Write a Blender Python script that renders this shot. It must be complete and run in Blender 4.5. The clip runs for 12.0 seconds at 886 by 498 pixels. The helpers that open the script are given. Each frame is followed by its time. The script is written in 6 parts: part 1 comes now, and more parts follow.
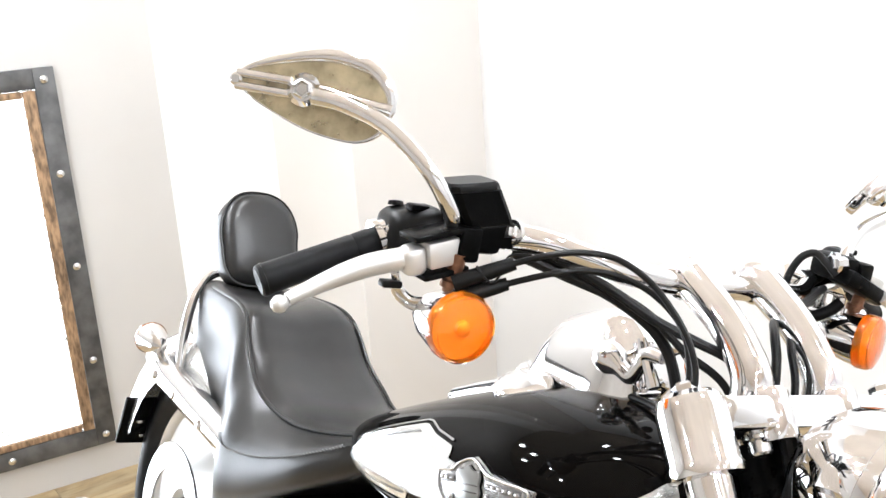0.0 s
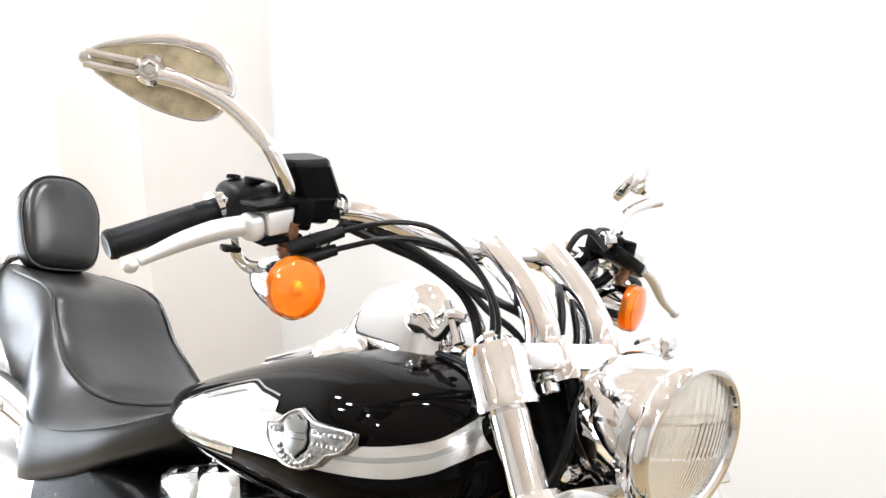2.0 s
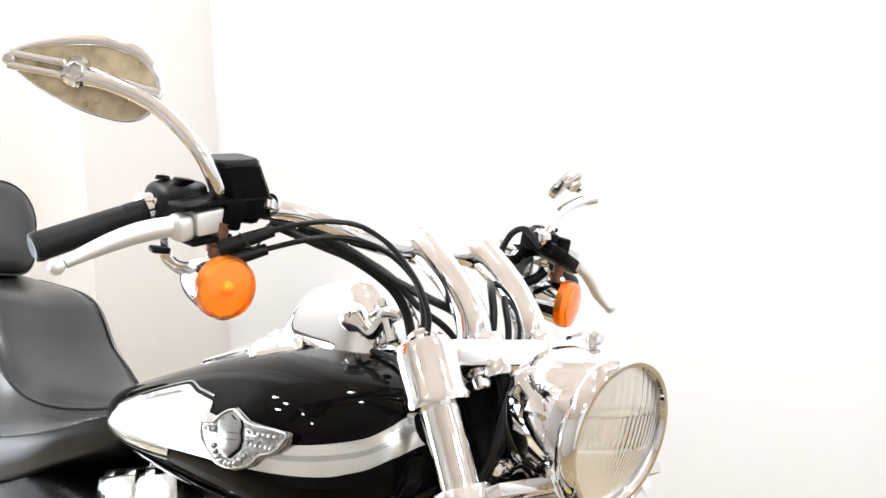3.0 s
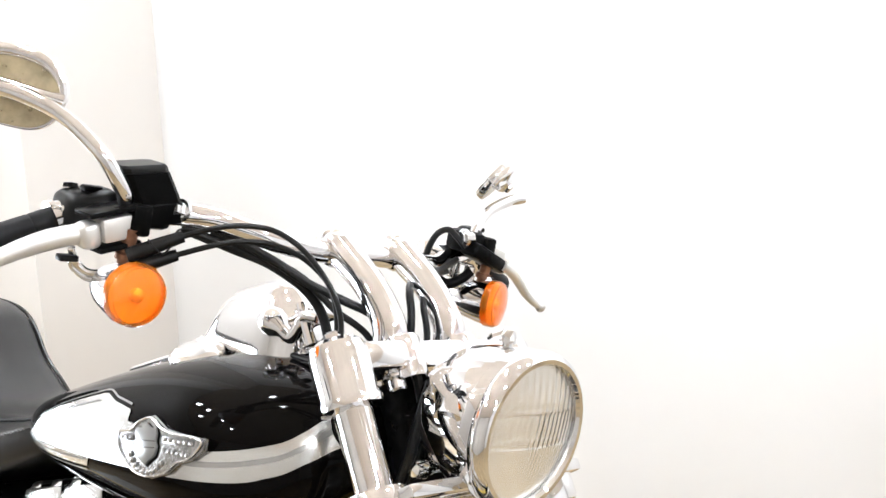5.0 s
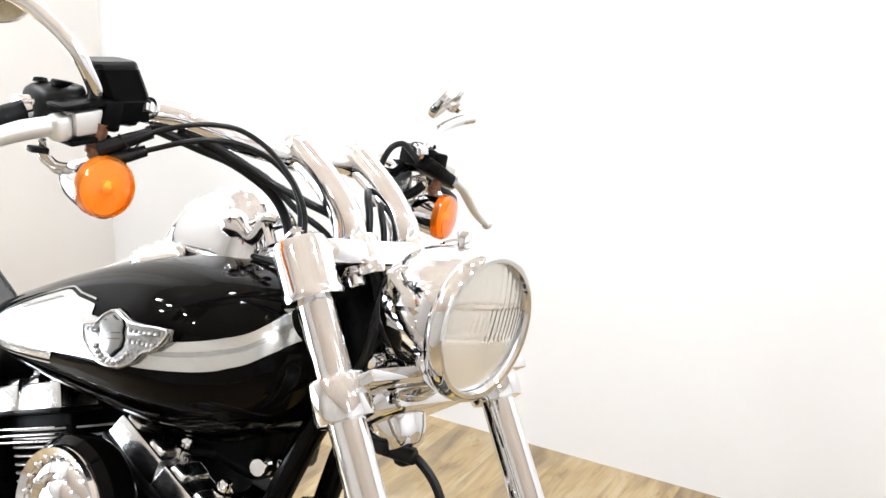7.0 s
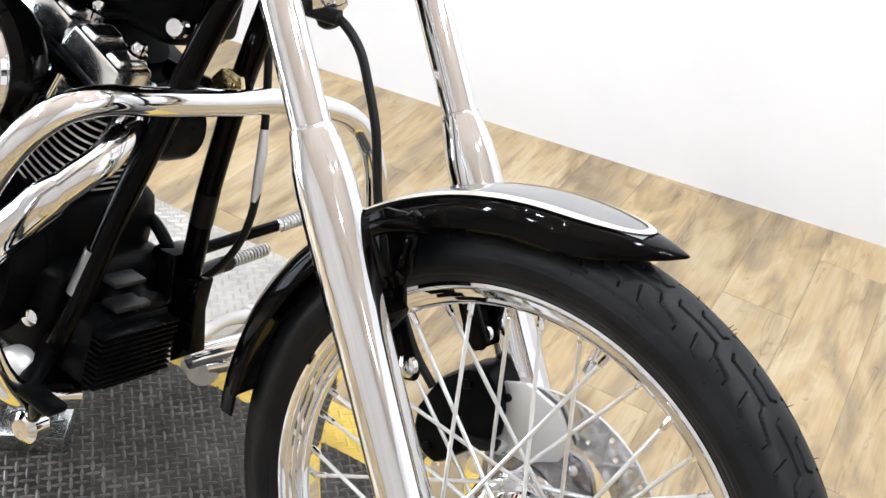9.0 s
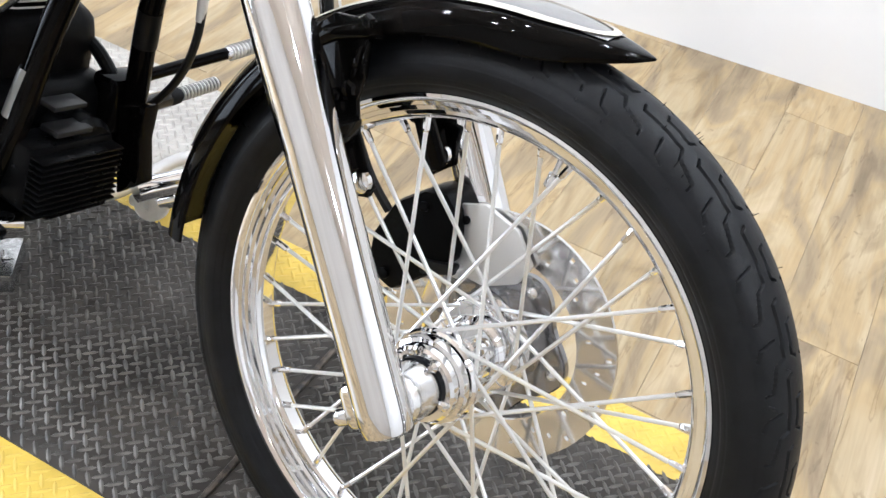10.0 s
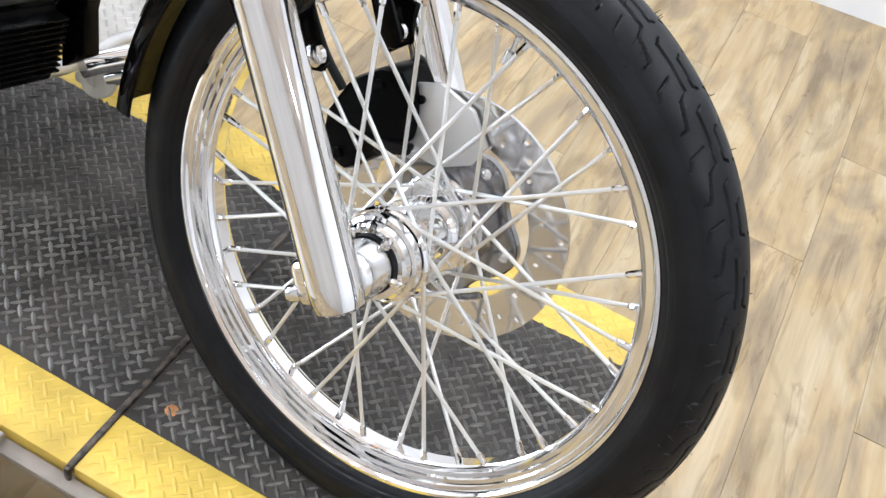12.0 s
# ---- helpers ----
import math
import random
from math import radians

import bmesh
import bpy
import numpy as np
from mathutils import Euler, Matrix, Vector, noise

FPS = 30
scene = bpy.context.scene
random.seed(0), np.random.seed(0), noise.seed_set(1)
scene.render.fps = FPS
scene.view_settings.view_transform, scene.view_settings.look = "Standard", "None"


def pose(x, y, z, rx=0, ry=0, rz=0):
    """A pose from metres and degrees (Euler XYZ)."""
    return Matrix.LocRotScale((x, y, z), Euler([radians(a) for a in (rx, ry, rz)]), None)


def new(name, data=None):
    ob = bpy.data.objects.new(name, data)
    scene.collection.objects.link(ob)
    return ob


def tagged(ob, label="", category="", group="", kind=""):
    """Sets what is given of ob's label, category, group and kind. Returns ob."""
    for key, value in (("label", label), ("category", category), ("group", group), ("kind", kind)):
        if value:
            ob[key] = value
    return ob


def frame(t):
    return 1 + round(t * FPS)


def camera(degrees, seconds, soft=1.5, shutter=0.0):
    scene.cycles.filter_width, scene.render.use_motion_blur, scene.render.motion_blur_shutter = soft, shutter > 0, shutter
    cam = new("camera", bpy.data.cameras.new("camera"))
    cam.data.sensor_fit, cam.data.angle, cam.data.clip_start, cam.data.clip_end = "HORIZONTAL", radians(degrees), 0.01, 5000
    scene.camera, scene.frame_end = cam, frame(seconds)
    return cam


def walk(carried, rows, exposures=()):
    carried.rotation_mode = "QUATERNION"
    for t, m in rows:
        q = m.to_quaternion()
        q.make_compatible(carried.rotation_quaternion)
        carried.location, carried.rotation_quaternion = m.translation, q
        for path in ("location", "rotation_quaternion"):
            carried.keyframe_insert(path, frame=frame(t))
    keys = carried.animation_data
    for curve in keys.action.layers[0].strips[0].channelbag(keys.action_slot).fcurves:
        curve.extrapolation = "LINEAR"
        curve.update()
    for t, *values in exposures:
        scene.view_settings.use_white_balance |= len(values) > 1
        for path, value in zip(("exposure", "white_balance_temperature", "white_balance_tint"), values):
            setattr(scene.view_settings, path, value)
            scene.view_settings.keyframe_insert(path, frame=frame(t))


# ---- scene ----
cam = camera(45.504, 12.0)
PATH = [
    (0, pose(0.0627, -0.4383, 1.4059, 72.72, 3.672, 51.875)),
    (0.5, pose(0.083, -0.5651, 1.4342, 73.015, 1.375, 47.003)),
    (1, pose(0.1072, -0.5941, 1.4337, 73.353, -0.505, 44.617)),
    (1.5, pose(0.1178, -0.579, 1.4245, 73.128, -0.808, 41.81)),
    (2, pose(0.1214, -0.5688, 1.414, 72.551, -0.375, 40.13)),
    (2.5, pose(0.1312, -0.5668, 1.4092, 72.672, -0.306, 38.41)),
    (3, pose(0.1465, -0.5611, 1.4147, 72.589, -0.469, 37.545)),
    (3.5, pose(0.1623, -0.5561, 1.4107, 72.466, -0.236, 36.878)),
    (5.5, pose(0.1986, -0.5258, 1.4146, 72.594, -0.081, 34.901)),
    (6, pose(0.2044, -0.5349, 1.4084, 72.015, -0.321, 34.248)),
    (6.5, pose(0.2034, -0.5638, 1.4049, 71.647, -0.954, 33.321)),
    (8.3, pose(0.2213, -0.6637, 1.2863, 60.058, -6.342, 30.646)),
    (8.5, pose(0.2238, -0.6604, 1.27, 58.522, -6.655, 30.533)),
    (9, pose(0.2314, -0.6471, 1.2309, 54.753, -7.03, 29.526)),
    (9.5, pose(0.2408, -0.6434, 1.1894, 51.148, -7.591, 28.723)),
    (10, pose(0.2482, -0.6409, 1.1572, 48.24, -8.175, 27.935)),
    (10.5, pose(0.2546, -0.6397, 1.1329, 45.68, -8.675, 27.443)),
    (11, pose(0.2574, -0.6405, 1.1119, 43.688, -9.462, 26.916)),
    (11.5, pose(0.2615, -0.6456, 1.0997, 42.037, -9.183, 26.079)),
    (12, pose(0.2565, -0.6508, 1.1376, 43.098, -10.691, 26.843)),
]
walk(cam, PATH, exposures=[(0.0, 0.03, 6000, 10), (6.5, 0.0, 6000, 10), (8.5, 0.14, 5760, 10), (12.0, 0.11, 5560, 10)])

# ---- light ----
world = bpy.data.worlds.new("world")
scene.world = world
world.use_nodes = True
world.node_tree.nodes["Background"].inputs[0].default_value = (0.9, 0.95, 1.0, 1)
world.node_tree.nodes["Background"].inputs[1].default_value = 0.3
FLOOR_Z, CEIL_Z, LAMP_Z = -0.30, 3.1, 2.58
# first seven set from reflections on the tank; last six added as fill
LAMPS = [(-2.5, -0.1), (-2.23, -0.36), (-2.42, -0.79), (-1.66, -0.8), (-1.25, -1.3), (-1.28, 0.76), (-0.75, 0.4), (0.3, 0.8), (0.9, 1.4), (1.5, 0.8), (1.2, -0.1), (1.7, -1.0), (2.6, -1.5)]
for lx, ly in LAMPS:
    d = bpy.data.lights.new("pendant_and_fill_light", "POINT")
    d.shadow_soft_size, d.energy, d.color = 0.035, 41.5, (1.0, 0.995, 0.985)
    new("pendant_and_fill_light", d).matrix_world = pose(lx, ly, LAMP_Z)


# ---- materials ----
def rgb(c):
    return (*c, 1) if len(c) == 3 else c


def mat(name, color, rough=0.5, metal=0.0, coat=0.0, var=0.0, vscale=8.0, bump=0.0, bscale=60.0, bdist=0.002, rvar=0.0, color2=None,
        trans=0.0, ior=1.45, stretch=(1, 1, 1), spec=0.5, emit=None):
    m = bpy.data.materials.new(name)
    m.use_nodes = True
    nt = m.node_tree
    b = nt.nodes["Principled BSDF"]
    b.inputs["Base Color"].default_value = rgb(color)
    b.inputs["Roughness"].default_value = rough
    b.inputs["Metallic"].default_value = metal
    b.inputs["Coat Weight"].default_value = coat
    b.inputs["Coat Roughness"].default_value = 0.03
    b.inputs["Transmission Weight"].default_value = trans
    b.inputs["IOR"].default_value = ior
    b.inputs["Specular IOR Level"].default_value = spec
    if emit:
        b.inputs["Emission Color"].default_value = rgb(emit[0])
        b.inputs["Emission Strength"].default_value = emit[1]
    tc = nt.nodes.new("ShaderNodeTexCoord")
    mp = nt.nodes.new("ShaderNodeMapping")
    mp.inputs["Scale"].default_value = stretch
    nt.links.new(tc.outputs["Object"], mp.inputs["Vector"])

    def tex(scale, detail=4.0):
        n = nt.nodes.new("ShaderNodeTexNoise")
        n.inputs["Scale"].default_value, n.inputs["Detail"].default_value = scale, detail
        nt.links.new(mp.outputs["Vector"], n.inputs["Vector"])
        return n
    if var or color2:
        n = tex(vscale)
        r = nt.nodes.new("ShaderNodeValToRGB")
        lo = color2 or [c * (1 - var) for c in color]
        hi = color if color2 else [min(1, c * (1 + var)) for c in color]
        r.color_ramp.elements[0].color, r.color_ramp.elements[1].color = rgb(lo), rgb(hi)
        r.color_ramp.elements[0].position, r.color_ramp.elements[1].position = 0.35, 0.65
        nt.links.new(n.outputs["Fac"], r.inputs["Fac"])
        nt.links.new(r.outputs["Color"], b.inputs["Base Color"])
    if rvar:
        n = tex(vscale * 2.3)
        mr = nt.nodes.new("ShaderNodeMapRange")
        mr.inputs["To Min"].default_value, mr.inputs["To Max"].default_value = max(0.01, rough - rvar), rough + rvar
        nt.links.new(n.outputs["Fac"], mr.inputs["Value"])
        nt.links.new(mr.outputs["Result"], b.inputs["Roughness"])
    if bump:
        n = tex(bscale)
        bp = nt.nodes.new("ShaderNodeBump")
        bp.inputs["Strength"].default_value, bp.inputs["Distance"].default_value = bump, bdist
        nt.links.new(n.outputs["Fac"], bp.inputs["Height"])
        nt.links.new(bp.outputs["Normal"], b.inputs["Normal"])
    return m


CHROME = mat("chrome", (0.79, 0.79, 0.80), 0.045, 1.0, rvar=0.025, vscale=14)
STEEL = mat("polished_steel", (0.72, 0.72, 0.72), 0.2, 1.0, rvar=0.08, vscale=30)
ALU = mat("satin_aluminium", (0.66, 0.65, 0.63), 0.46, 0.75, rvar=0.08, vscale=40, bump=0.05, bscale=300)
SPOKE = mat("spoke_steel", (0.80, 0.80, 0.79), 0.34, 0.85)
DISC = mat("polished_disc_steel", (0.66, 0.655, 0.65), 0.1, 1.0, rvar=0.05, vscale=50)
DARK_CHROME = mat("dark_chrome", (0.30, 0.30, 0.31), 0.14, 1.0, rvar=0.06, vscale=30)
GLOSS_BLACK = mat("black_gloss_paint", (0.002, 0.0018, 0.0016), 0.022, 0, spec=0.085, bump=0.015, bscale=500, bdist=0.0004)
SATIN_BLACK = mat("black_satin_paint", (0.003, 0.003, 0.0031), 0.3, spec=0.075, var=0.3, vscale=30, rvar=0.1, bump=0.08, bscale=260)
WRINKLE = mat("black_wrinkle_paint", (0.002, 0.002, 0.002), 0.36, spec=0.06, var=0.25, vscale=60, bump=0.3, bscale=420, bdist=0.001)
PLASTIC = mat("black_plastic", (0.005, 0.005, 0.005), 0.36, spec=0.2, var=0.2, vscale=50, bump=0.06, bscale=350)
POLISHED = mat("polished_cast_aluminium", (0.80, 0.80, 0.79), 0.2, 1.0, rvar=0.1, vscale=45, bump=0.12, bscale=55, bdist=0.002)
GREY_TAB = mat("grey_plastic_tab", (0.012, 0.012, 0.012), 0.4, var=0.25, vscale=60)
WHITE_REFLECTOR = mat("white_signal_reflector", (0.9, 0.88, 0.84), 0.25, 0.3, bump=0.3, bscale=90, bdist=0.002)
SILVER_PAINT = mat("silver_metallic_paint", (0.66, 0.66, 0.645), 0.2, 0.8, coat=1.0, bump=0.03, bscale=900, bdist=0.0003, var=0.04, vscale=600)
GREY_PAINT = mat("grey_metallic_paint", (0.24, 0.24, 0.235), 0.28, 0.5, coat=0.8)
BAND_GREY = mat("light_grey_metallic_paint", (0.40, 0.40, 0.395), 0.24, 0.7, coat=0.8)
CREAM = mat("cream_pinstripe", (0.48, 0.43, 0.355), 0.3, coat=0.4)
VINYL = mat("black_vinyl", (0.012, 0.0118, 0.0115), 0.3, spec=0.6, var=0.2, vscale=16, rvar=0.03, bump=0.16, bscale=330, bdist=0.0012)
RUBBER = mat("tyre_rubber", (0.007, 0.0073, 0.008), 0.44, spec=0.18, var=0.3, vscale=22, rvar=0.1, bump=0.1, bscale=240)
HOSE = mat("black_rubber_hose", (0.006, 0.006, 0.006), 0.36, spec=0.25, var=0.2, vscale=80, bump=0.08, bscale=500)
PEWTER = mat("pewter", (0.38, 0.38, 0.375), 0.26, 0.9, var=0.35, vscale=140, bump=0.25, bscale=260, bdist=0.001)
ORANGE = mat("amber_lens", (1.0, 0.335, 0.008), 0.1, coat=0.6, var=0.04, vscale=55, trans=0.9, ior=1.4, bump=0.35, bscale=70, bdist=0.003)
BRONZE = mat("tarnished_bolt", (0.20, 0.10, 0.06), 0.4, 0.7, var=0.4, vscale=90)
GOLD = mat("brass_fitting", (0.55, 0.44, 0.25), 0.25, 1.0, rvar=0.1, vscale=60)
NYLON = mat("translucent_nylon", (0.72, 0.71, 0.67), 0.35, var=0.08, vscale=60, trans=0.2)
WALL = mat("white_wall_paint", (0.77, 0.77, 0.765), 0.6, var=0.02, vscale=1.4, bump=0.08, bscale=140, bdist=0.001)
CEILING = mat("ceiling_paint", (0.66, 0.585, 0.505), 0.8, var=0.04, vscale=2)
BEIGE_WALL = mat("beige_wall_paint", (0.44, 0.415, 0.38), 0.7, var=0.05, vscale=1.5, bump=0.1, bscale=90)
# wall white dimmed or lightened per face, painting in the light it gets
DIM_SIDE_WALL = mat("dimmed_side_white_paint", (0.535, 0.52, 0.495), 0.6, var=0.03, vscale=1.4, bump=0.08, bscale=140, bdist=0.001)
RETURN_WALL = mat("shaded_return_white_paint", (0.715, 0.69, 0.655), 0.6, var=0.03, vscale=1.4, bump=0.08, bscale=140, bdist=0.001)
PIER_WALL = mat("lit_pier_white_paint", (0.88, 0.875, 0.86), 0.6, var=0.02, vscale=1.4, bump=0.08, bscale=140, bdist=0.001)
DARK_STEEL = mat("dark_steel_frame", (0.11, 0.11, 0.11), 0.5, 0.5, var=0.35, vscale=14, bump=0.1, bscale=120)
RUST_WOOD = mat("weathered_wood", (0.25, 0.16, 0.09), 0.7, var=0.5, vscale=24, bump=0.3, bscale=80, stretch=(4, 4, 1))
MESH_STEEL = mat("expanded_metal", (0.22, 0.20, 0.18), 0.5, 0.4, var=0.3, vscale=30)
PANE = mat("frosted_daylight_panel", (0.9, 0.92, 0.95), 0.5, emit=((0.95, 0.98, 1.0), 10.0))
DECK = mat("black_painted_tread_plate", (0.062, 0.055, 0.047), 0.46, spec=0.22, var=0.45, vscale=6, rvar=0.14, bump=0.14, bscale=150, color2=(0.022, 0.0185, 0.015))
# worn bars, lighter than the plate to paint in their highlights as well
DECK_BAR = mat("worn_highlighted_tread_bar", (0.105, 0.098, 0.088), 0.38, 0.25, spec=0.3, var=0.5, vscale=26, rvar=0.14)
YELLOW = mat("yellow_floor_paint", (0.60, 0.425, 0.07), 0.45, var=0.14, vscale=17, rvar=0.12, bump=0.12, bscale=120)
FENDER_SILVER = mat("fender_silver_paint", (0.23, 0.226, 0.22), 0.22, 0.8, coat=0.4, var=0.05, vscale=500)
SILVER_PLATE = mat("bare_tread_plate", (0.43, 0.41, 0.375), 0.4, 0.6, var=0.14, vscale=9, rvar=0.12, bump=0.1, bscale=90)
SEAM_STEEL = mat("worn_black_steel_bar", (0.012, 0.01, 0.008), 0.38, 0.3, vscale=85, color2=(0.10, 0.08, 0.06), bump=0.3, bscale=120)
GAP = mat("dark_gap", (0.02, 0.018, 0.016), 0.7, var=0.3, vscale=30)
RUST = mat("rust_spot", (0.42, 0.19, 0.07), 0.8, var=0.4, vscale=80)
CLEAR = mat("clear_lens_glass", (0.98, 0.98, 0.97), 0.0, trans=1.0, ior=1.45)
FILM = mat("clear_plastic_edge", (0.24, 0.21, 0.18), 0.4, var=0.15, vscale=30, rvar=0.1)


def wood(name):
    """Pale vinyl plank: long grain, knots and grey smears, shifted per plank."""
    m = bpy.data.materials.new(name)
    m.use_nodes = True
    nt = m.node_tree
    b = nt.nodes["Principled BSDF"]
    tc, oi = nt.nodes.new("ShaderNodeTexCoord"), nt.nodes.new("ShaderNodeObjectInfo")
    off = nt.nodes.new("ShaderNodeVectorMath")
    off.operation = "MULTIPLY_ADD"
    off.inputs[1].default_value = (17.0, 31.0, 5.0)
    nt.links.new(oi.outputs["Random"], off.inputs[0])
    nt.links.new(tc.outputs["Object"], off.inputs[2])

    def tex(scale, sx, sy, detail=5.0, dist=0.6):
        mp, n = nt.nodes.new("ShaderNodeMapping"), nt.nodes.new("ShaderNodeTexNoise")
        mp.inputs["Scale"].default_value = (sx, sy, 1)
        n.inputs["Scale"].default_value, n.inputs["Detail"].default_value, n.inputs["Distortion"].default_value = scale, detail, dist
        nt.links.new(off.outputs[0], mp.inputs["Vector"])
        nt.links.new(mp.outputs["Vector"], n.inputs["Vector"])
        return n.outputs["Fac"]

    def ramp(fac, stops):
        r = nt.nodes.new("ShaderNodeValToRGB")
        r.color_ramp.elements[0].position, r.color_ramp.elements[0].color = stops[0][0], rgb(stops[0][1])
        r.color_ramp.elements[1].position, r.color_ramp.elements[1].color = stops[-1][0], rgb(stops[-1][1])
        for p, c in stops[1:-1]:
            r.color_ramp.elements.new(p).color = rgb(c)
        nt.links.new(fac, r.inputs["Fac"])
        return r.outputs["Color"]

    def mix(fac, a, c, mode="MIX"):
        x = nt.nodes.new("ShaderNodeMix")
        x.data_type, x.blend_type = "RGBA", mode
        if isinstance(fac, float):
            x.inputs["Factor"].default_value = fac
        else:
            nt.links.new(fac, x.inputs["Factor"])
        nt.links.new(a, x.inputs[6])
        nt.links.new(c, x.inputs[7])
        return x.outputs[2]
    base = ramp(tex(2.6, 0.9, 3.4, 7.0, 1.1), [(0.3, (0.235, 0.18, 0.11)), (0.43, (0.34, 0.265, 0.16)), (0.5, (0.42, 0.315, 0.165)), (0.58, (0.45, 0.36, 0.215)), (0.7, (0.50, 0.41, 0.265))])
    grain = ramp(tex(14.0, 0.5, 10.0, 6.0, 0.3), [(0.32, (0.7, 0.67, 0.62)), (0.6, (1.0, 1.0, 1.0))])
    smear = ramp(tex(3.4, 0.9, 2.6, 5.0, 1.6), [(0.5, (1.0, 1.0, 1.0)), (0.72, (0.58, 0.55, 0.5))])
    speck = ramp(tex(38.0, 1.0, 1.6, 3.0, 0.8), [(0.68, (1.0, 1.0, 1.0)), (0.78, (0.62, 0.58, 0.54))])
    c = mix(0.4, base, grain, "MULTIPLY")
    c = mix(0.9, c, smear, "MULTIPLY")
    c = mix(0.8, c, speck, "MULTIPLY")
    crack = ramp(tex(5.0, 0.55, 4.2, 7.0, 1.4), [(0.60, (1.0, 1.0, 1.0)), (0.635, (0.62, 0.58, 0.53)), (0.67, (1.0, 1.0, 1.0))])
    c = mix(0.7, c, crack, "MULTIPLY")
    hue = ramp(oi.outputs["Random"], [(0.0, (0.88, 0.87, 0.87)), (1.0, (1.04, 1.02, 1.0))])
    c = mix(1.0, c, hue, "MULTIPLY")
    nt.links.new(c, b.inputs["Base Color"])
    b.inputs["Roughness"].default_value = 0.42
    bp = nt.nodes.new("ShaderNodeBump")
    bp.inputs["Strength"].default_value, bp.inputs["Distance"].default_value = 0.15, 0.001
    nt.links.new(tex(20.0, 0.7, 16.0, 6.0, 0.3), bp.inputs["Height"])
    nt.links.new(bp.outputs["Normal"], b.inputs["Normal"])
    return m


WOOD = wood("pale_vinyl_plank")


# ---- shapes ----
def V(*a):
    return Vector(a)


def curve_pts(ctrl, k=8):
    """Catmull-Rom through the control points."""
    p = [Vector(c) for c in ctrl]
    p = [2 * p[0] - p[1]] + p + [2 * p[-1] - p[-2]]
    out = []
    for i in range(1, len(p) - 2):
        for j in range(k):
            t = j / k
            a, b, c, d = p[i - 1], p[i], p[i + 1], p[i + 2]
            out.append(0.5 * (2 * b + (c - a) * t + (2 * a - 5 * b + 4 * c - d) * t * t + (3 * b - a - 3 * c + d) * t ** 3))
    return out + [p[-2].copy()]


def tube(pts, r, n=14, cap=True, squash=1.0):
    pts = [Vector(p) for p in pts]
    rs = [r] * len(pts) if isinstance(r, (int, float)) else list(r)
    if len(rs) != len(pts):
        rs = list(np.interp(np.linspace(0, 1, len(pts)), np.linspace(0, 1, len(rs)), rs))
    verts, faces = [], []
    u = None
    for i, p in enumerate(pts):
        d = (pts[min(i + 1, len(pts) - 1)] - pts[max(i - 1, 0)]).normalized()
        if u is None:
            u = d.orthogonal().normalized()
        u = (u - d * u.dot(d)).normalized()
        w = d.cross(u)
        for j in range(n):
            a = 2 * math.pi * j / n
            verts.append(p + (u * math.cos(a) + w * math.sin(a) * squash) * rs[i])
    for i in range(len(pts) - 1):
        for j in range(n):
            faces.append((i * n + j, i * n + (j + 1) % n, (i + 1) * n + (j + 1) % n, (i + 1) * n + j))
    if cap:
        faces.append(tuple(range(n - 1, -1, -1)))
        faces.append(tuple(range((len(pts) - 1) * n, len(pts) * n)))
    return verts, faces


def pipe(ctrl, r, n=14, k=8):
    return tube(curve_pts(ctrl, k), r, n)


def lathe(prof, origin, axis, n=40, start=0.0):
    """prof: (height along the axis, radius)."""
    o, d = Vector(origin), Vector(axis).normalized()
    u = d.orthogonal().normalized()
    w = d.cross(u)
    verts, faces = [], []
    for h, r in prof:
        for j in range(n):
            a = 2 * math.pi * j / n + start
            verts.append(o + d * h + (u * math.cos(a) + w * math.sin(a)) * max(r, 1e-5))
    for i in range(len(prof) - 1):
        for j in range(n):
            faces.append((i * n + j, i * n + (j + 1) % n, (i + 1) * n + (j + 1) % n, (i + 1) * n + j))
    if prof[0][1] > 1e-4:
        faces.append(tuple(range(n - 1, -1, -1)))
    if prof[-1][1] > 1e-4:
        faces.append(tuple(range((len(prof) - 1) * n, len(prof) * n)))
    return verts, faces


def ring_lathe(prof, origin, axis, n=64):
    """A closed profile turned round the axis."""
    v, f = lathe(prof + [prof[0]], origin, axis, n)
    return v, f[:n * len(prof)]


def loft(rings, cap=True):
    n = len(rings[0])
    verts = [Vector(p) for r in rings for p in r]
    faces = []
    for i in range(len(rings) - 1):
        for j in range(n):
            faces.append((i * n + j, i * n + (j + 1) % n, (i + 1) * n + (j + 1) % n, (i + 1) * n + j))
    if cap:
        faces.append(tuple(range(n - 1, -1, -1)))
        faces.append(tuple(range((len(rings) - 1) * n, len(rings) * n)))
    return verts, faces


def grid(rows):
    n = len(rows[0])
    verts = [Vector(p) for r in rows for p in r]
    return verts, [(i * n + j, i * n + j + 1, (i + 1) * n + j + 1, (i + 1) * n + j) for i in range(len(rows) - 1) for j in range(n - 1)]


def join(*geos):
    verts, faces = [], []
    for v, f in geos:
        k = len(verts)
        verts += list(v)
        faces += [tuple(i + k for i in q) for q in f]
    return verts, faces


def move(geo, m):
    return [m @ Vector(v) for v in geo[0]], geo[1]


def mirror(geo):
    return [Vector((v[0], -v[1], v[2])) for v in geo[0]], [tuple(reversed(f)) for f in geo[1]]


